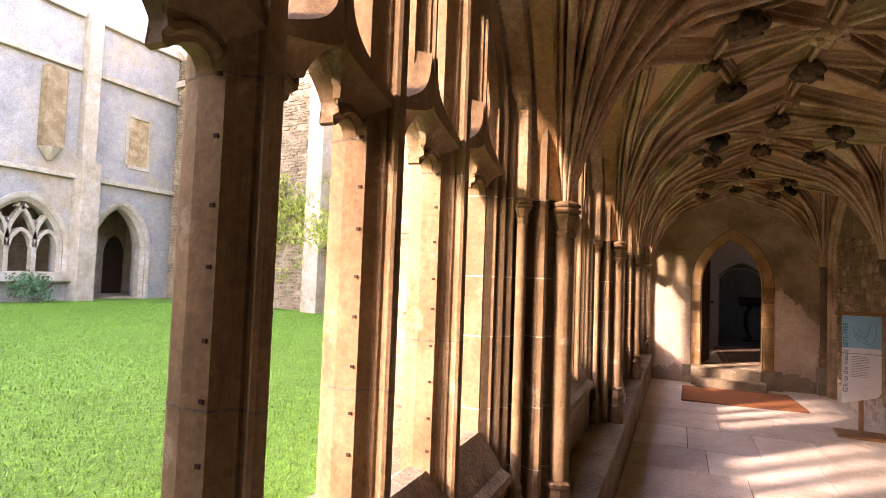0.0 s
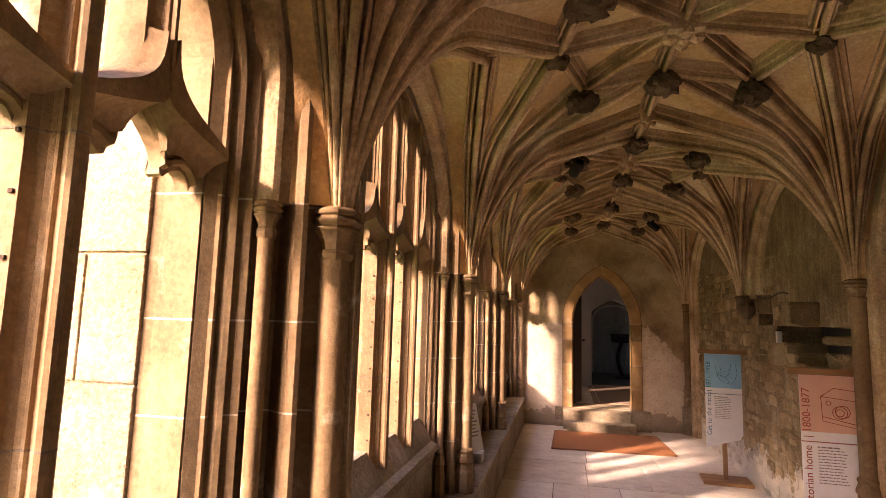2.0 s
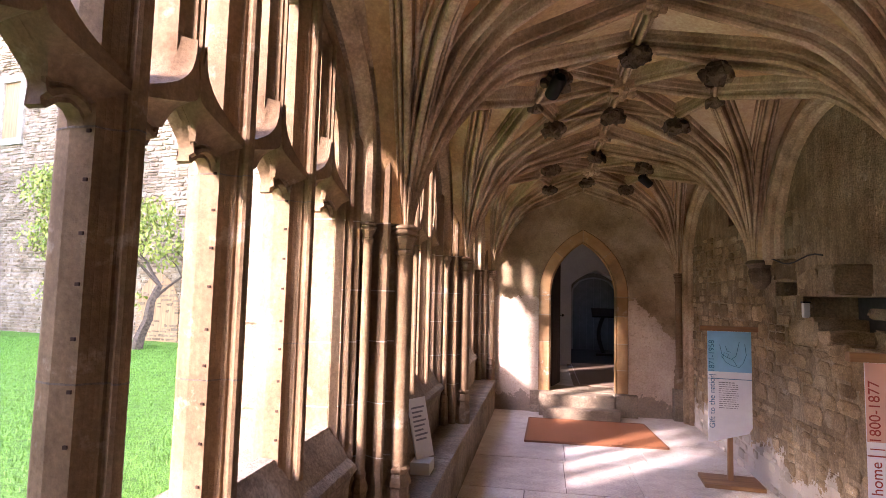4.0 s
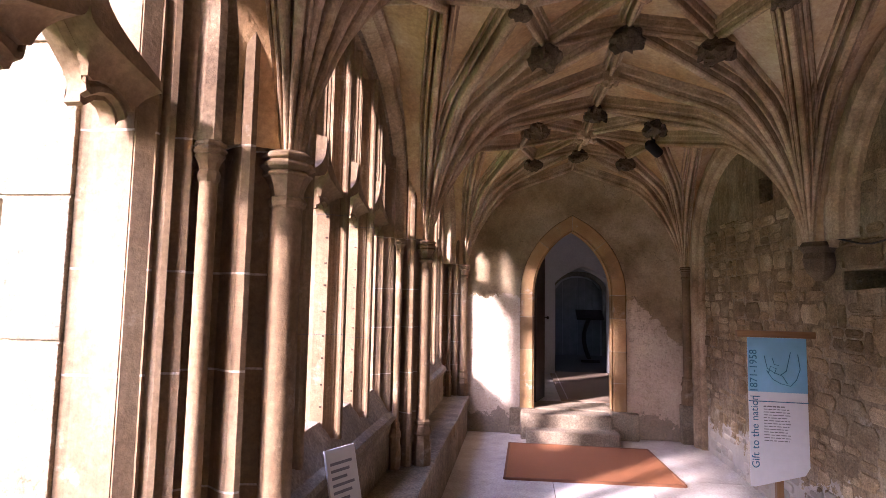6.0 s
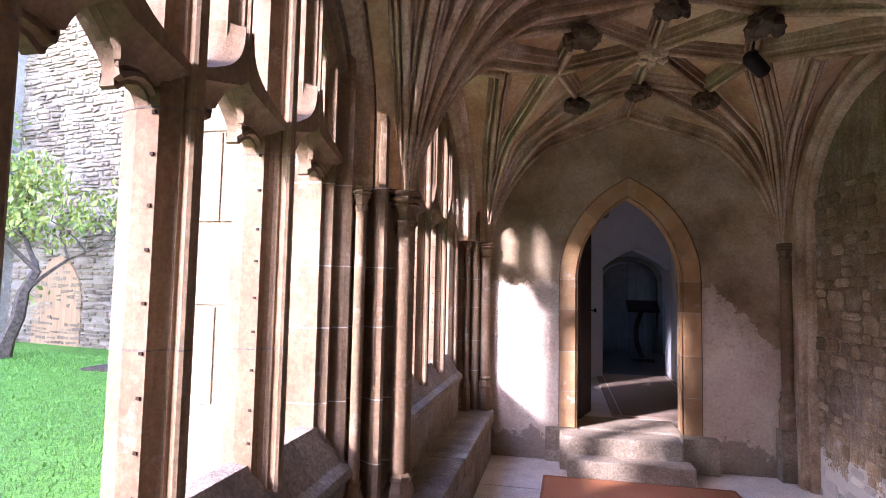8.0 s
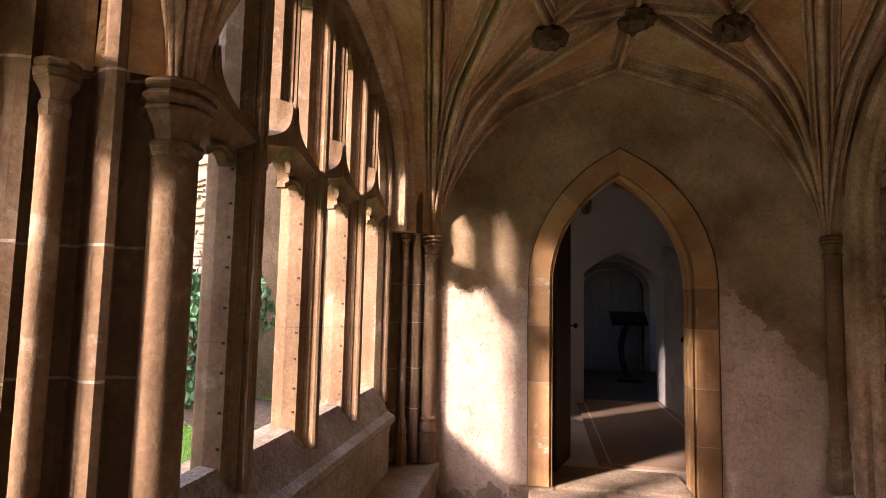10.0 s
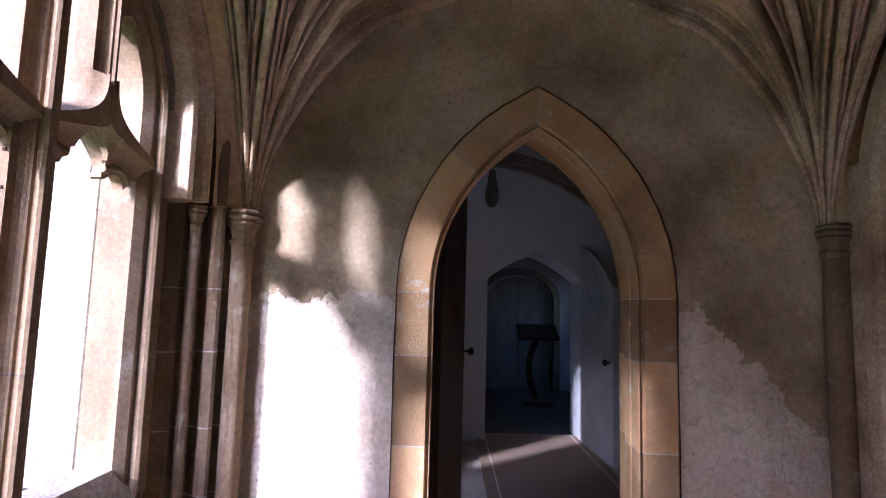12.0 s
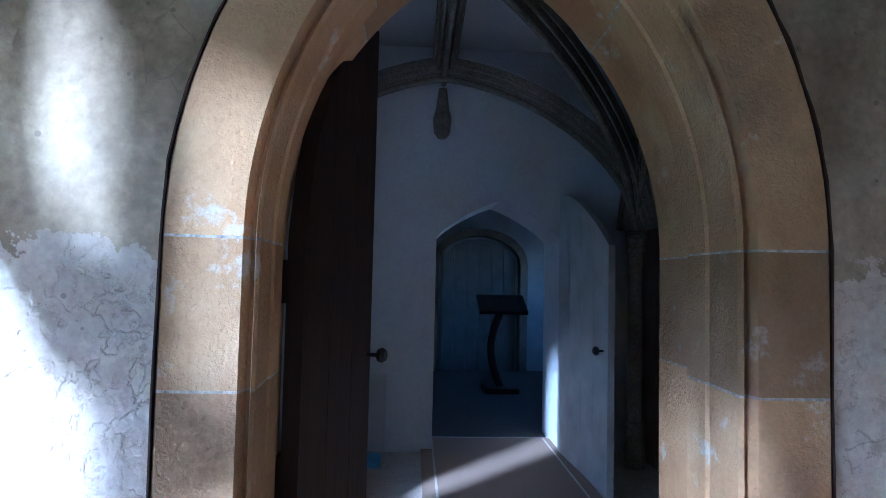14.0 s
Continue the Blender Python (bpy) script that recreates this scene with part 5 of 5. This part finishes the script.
def leaf_cloud(bm, centre, radius, n, size, rnd, squash=0.8):
    for _ in range(n):
        while True:
            p = Vector([rnd.uniform(-1, 1) for _ in range(3)])
            if 0.15 < p.length < 1:
                break
        p = Vector(centre) + Vector((p.x * radius, p.y * radius, p.z * radius * squash))
        q = Euler([rnd.uniform(0, 6.28) for _ in range(3)]).to_matrix()
        s = size * rnd.uniform(0.6, 1.3)
        vs = [bm.verts.new(p + q @ Vector(c) * s) for c in ((-0.5, 0, 0), (0, -0.26, 0.04), (0.55, 0, -0.05), (0, 0.26, 0.04))]
        bm.faces.new(vs)


def shrub(at, r, hgt, seed, n=1500):
    rn = random.Random(seed)
    s = thing("shrub", "dense dark green shrub against the garth wall", "shrub", "shrubs by the wall")
    bm = bmesh.new()
    for k in range(5):
        a = rn.uniform(0, 6.28)
        p0 = Vector((at[0], at[1], GARTH - 0.05))
        p1 = p0 + Vector((r * 0.6 * math.cos(a), r * 0.6 * math.sin(a), hgt * 0.7))
        sweep([p0, p0.lerp(p1, 0.5) + Vector((0, 0, 0.1)), p1], [(0.02, 0), (0, 0.02), (-0.02, 0), (0, -0.02)], (0.3, 1, 0), bm)
    part("stems", bm, BARK, s)
    bm = bmesh.new()
    for k in range(16):
        a, rr, z = rn.uniform(0, 6.28), r * math.sqrt(rn.random()) * 0.75, rn.uniform(0.12, 0.85)
        leaf_cloud(bm, (at[0] + rr * math.cos(a), at[1] + rr * math.sin(a), GARTH + hgt * z), r * 0.48 * (1.15 - 0.5 * z), n // 16, 0.085, rn)
    part("foliage", bm, LEAF, s)
    return s


shrub((-2.2, 11.05), 0.75, 1.35, 1, 3800)
shrub((-3.2, 11.2), 0.5, 0.9, 2, 1600)
shrub((-14.6, 9.3), 0.7, 0.8, 3, 900)
tagged(part("flower_bed", box(-4.4, 10.4, 0.3, -0.65, 11.4, GARTH + 0.03, None, 0.02), SOIL), "strip of bare soil under the shrubs", "soil", kind="structure")


def tree(at, seed):
    rn = random.Random(seed)
    t = thing("tree", "small gnarled tree with thin yellow-green leaves", "tree")
    bm = bmesh.new()
    tips = []

    def limb(p, d, length, r, depth):
        path, rad = [p], [r]
        for i in range(4):
            d = (d + Vector([rn.uniform(-0.28, 0.28) for _ in range(3)])).normalized()
            p = p + d * length / 4
            path.append(p)
            rad.append(r * (1 - 0.11 * (i + 1)))
        rows = []
        for p_, r_ in zip(path, rad):
            rows.append([bm.verts.new(p_ + Vector((math.cos(a), math.sin(a), 0)) * r_) for a in (0, 1.26, 2.51, 3.77, 5.03)])
        for a_, b_ in zip(rows, rows[1:]):
            for j in range(5):
                bm.faces.new((a_[j], a_[(j + 1) % 5], b_[(j + 1) % 5], b_[j]))
        if depth == 0:
            tips.append(path[-1]), tips.append(path[-2])
            return
        for k in range(3):
            a = rn.uniform(0, 6.28)
            dd = (d * 0.7 + Vector((math.cos(a), math.sin(a), rn.uniform(0.0, 0.6))) * 0.8).normalized()
            limb(path[-1 - (k == 2)], dd, length * 0.68, rad[-1] * 0.7, depth - 1)

    limb(Vector((at[0], at[1], GARTH - 0.1)), Vector((0.15, -0.1, 1)), 1.25, 0.11, 3)
    part("trunk", bm, BARK, t)
    bm = bmesh.new()
    for p in tips:
        leaf_cloud(bm, p, 0.34, 42, 0.085, rn, 0.9)
    part("crown", bm, LEAF_Y, t)
    return t


tree((-6.05, 10.9), 5)
# climber on the rubble range
cl = thing("climber", "yellow-green climber on the rubble wall", "climber")
rn = random.Random(12)
bm = bmesh.new()
for k in range(42):
    u = rn.uniform(5.0, 8.0)
    z = rn.uniform(2.3, 4.0) if k < 34 else rn.uniform(1.3, 2.4)
    u += 0.5 * (z < 2.3)
    a = radians(-10.5)
    leaf_cloud(bm, (-15.3 + u * math.cos(a) + 0.2 * math.sin(a), 13.9 + u * math.sin(a) - 0.25 * math.cos(a), z), 0.4 if k < 34 else 0.28, 100 if k < 34 else 26, 0.1, rn)
part("foliage", bm, LEAF_Y, cl)
a = radians(-10.5)
part("stem", turned(-15.3 + 7.3 * math.cos(a), 13.9 + 7.3 * math.sin(a) - 0.12, [(0.05, GARTH - 0.1), (0.04, 2.0), (0.02, 3.6)], 7), BARK, cl)

# blades of the lawn
rng = np.random.default_rng(3)
NB = 150000
bx = -0.75 - 13.5 * rng.random(NB) ** 1.6
by = -1.0 + 13.0 * rng.random(NB)
ang, hgt, lean = rng.random(NB) * 6.283, 0.012 + 0.018 * rng.random(NB), (rng.random((NB, 2)) - 0.5) * 0.03
keepers = by < 13.2 + (bx + 13) * -0.185 - 0.3
bx, by, ang, hgt, lean = bx[keepers], by[keepers], ang[keepers], hgt[keepers], lean[keepers]
wid = 0.003 + 0.0009 * np.abs(bx)
tri = np.empty((len(bx), 3, 3))
tri[:, 0] = np.stack((bx - np.cos(ang) * wid, by - np.sin(ang) * wid, np.full_like(bx, GARTH - 0.004)), 1)
tri[:, 1] = np.stack((bx + np.cos(ang) * wid, by + np.sin(ang) * wid, np.full_like(bx, GARTH - 0.004)), 1)
tri[:, 2] = np.stack((bx + lean[:, 0], by + lean[:, 1], GARTH + hgt), 1)
me = bpy.data.meshes.new("grass")
me.from_pydata(tri.reshape(-1, 3).tolist(), [], np.arange(len(bx) * 3).reshape(-1, 3).tolist())
me.materials.append(BLADE)
tagged(new("grass", me), "short mown grass blades of the lawn", "grass", kind="stuff")

# ---------------------------------------------------------------- flagstones of the walk, last
rnd = random.Random(21)
y = BACK_Y
while y < WALL_Y - 0.01:
    e = y + rnd.uniform(0.55, 0.95)
    if WALL_Y - e < 0.35:
        e = WALL_Y
    x = 0.118
    while x < WALL_X - 0.01:
        f = x + rnd.uniform(0.5, 1.0)
        if WALL_X - f < 0.3:
            f = WALL_X + 0.01
        lift = rnd.uniform(-0.002, 0.002)
        bm = box(x + 0.004, y + 0.004, -0.05, f - 0.004, e - 0.004, lift)
        part("flagstone", bm, FLAG, floor)
        x = f
    y = e
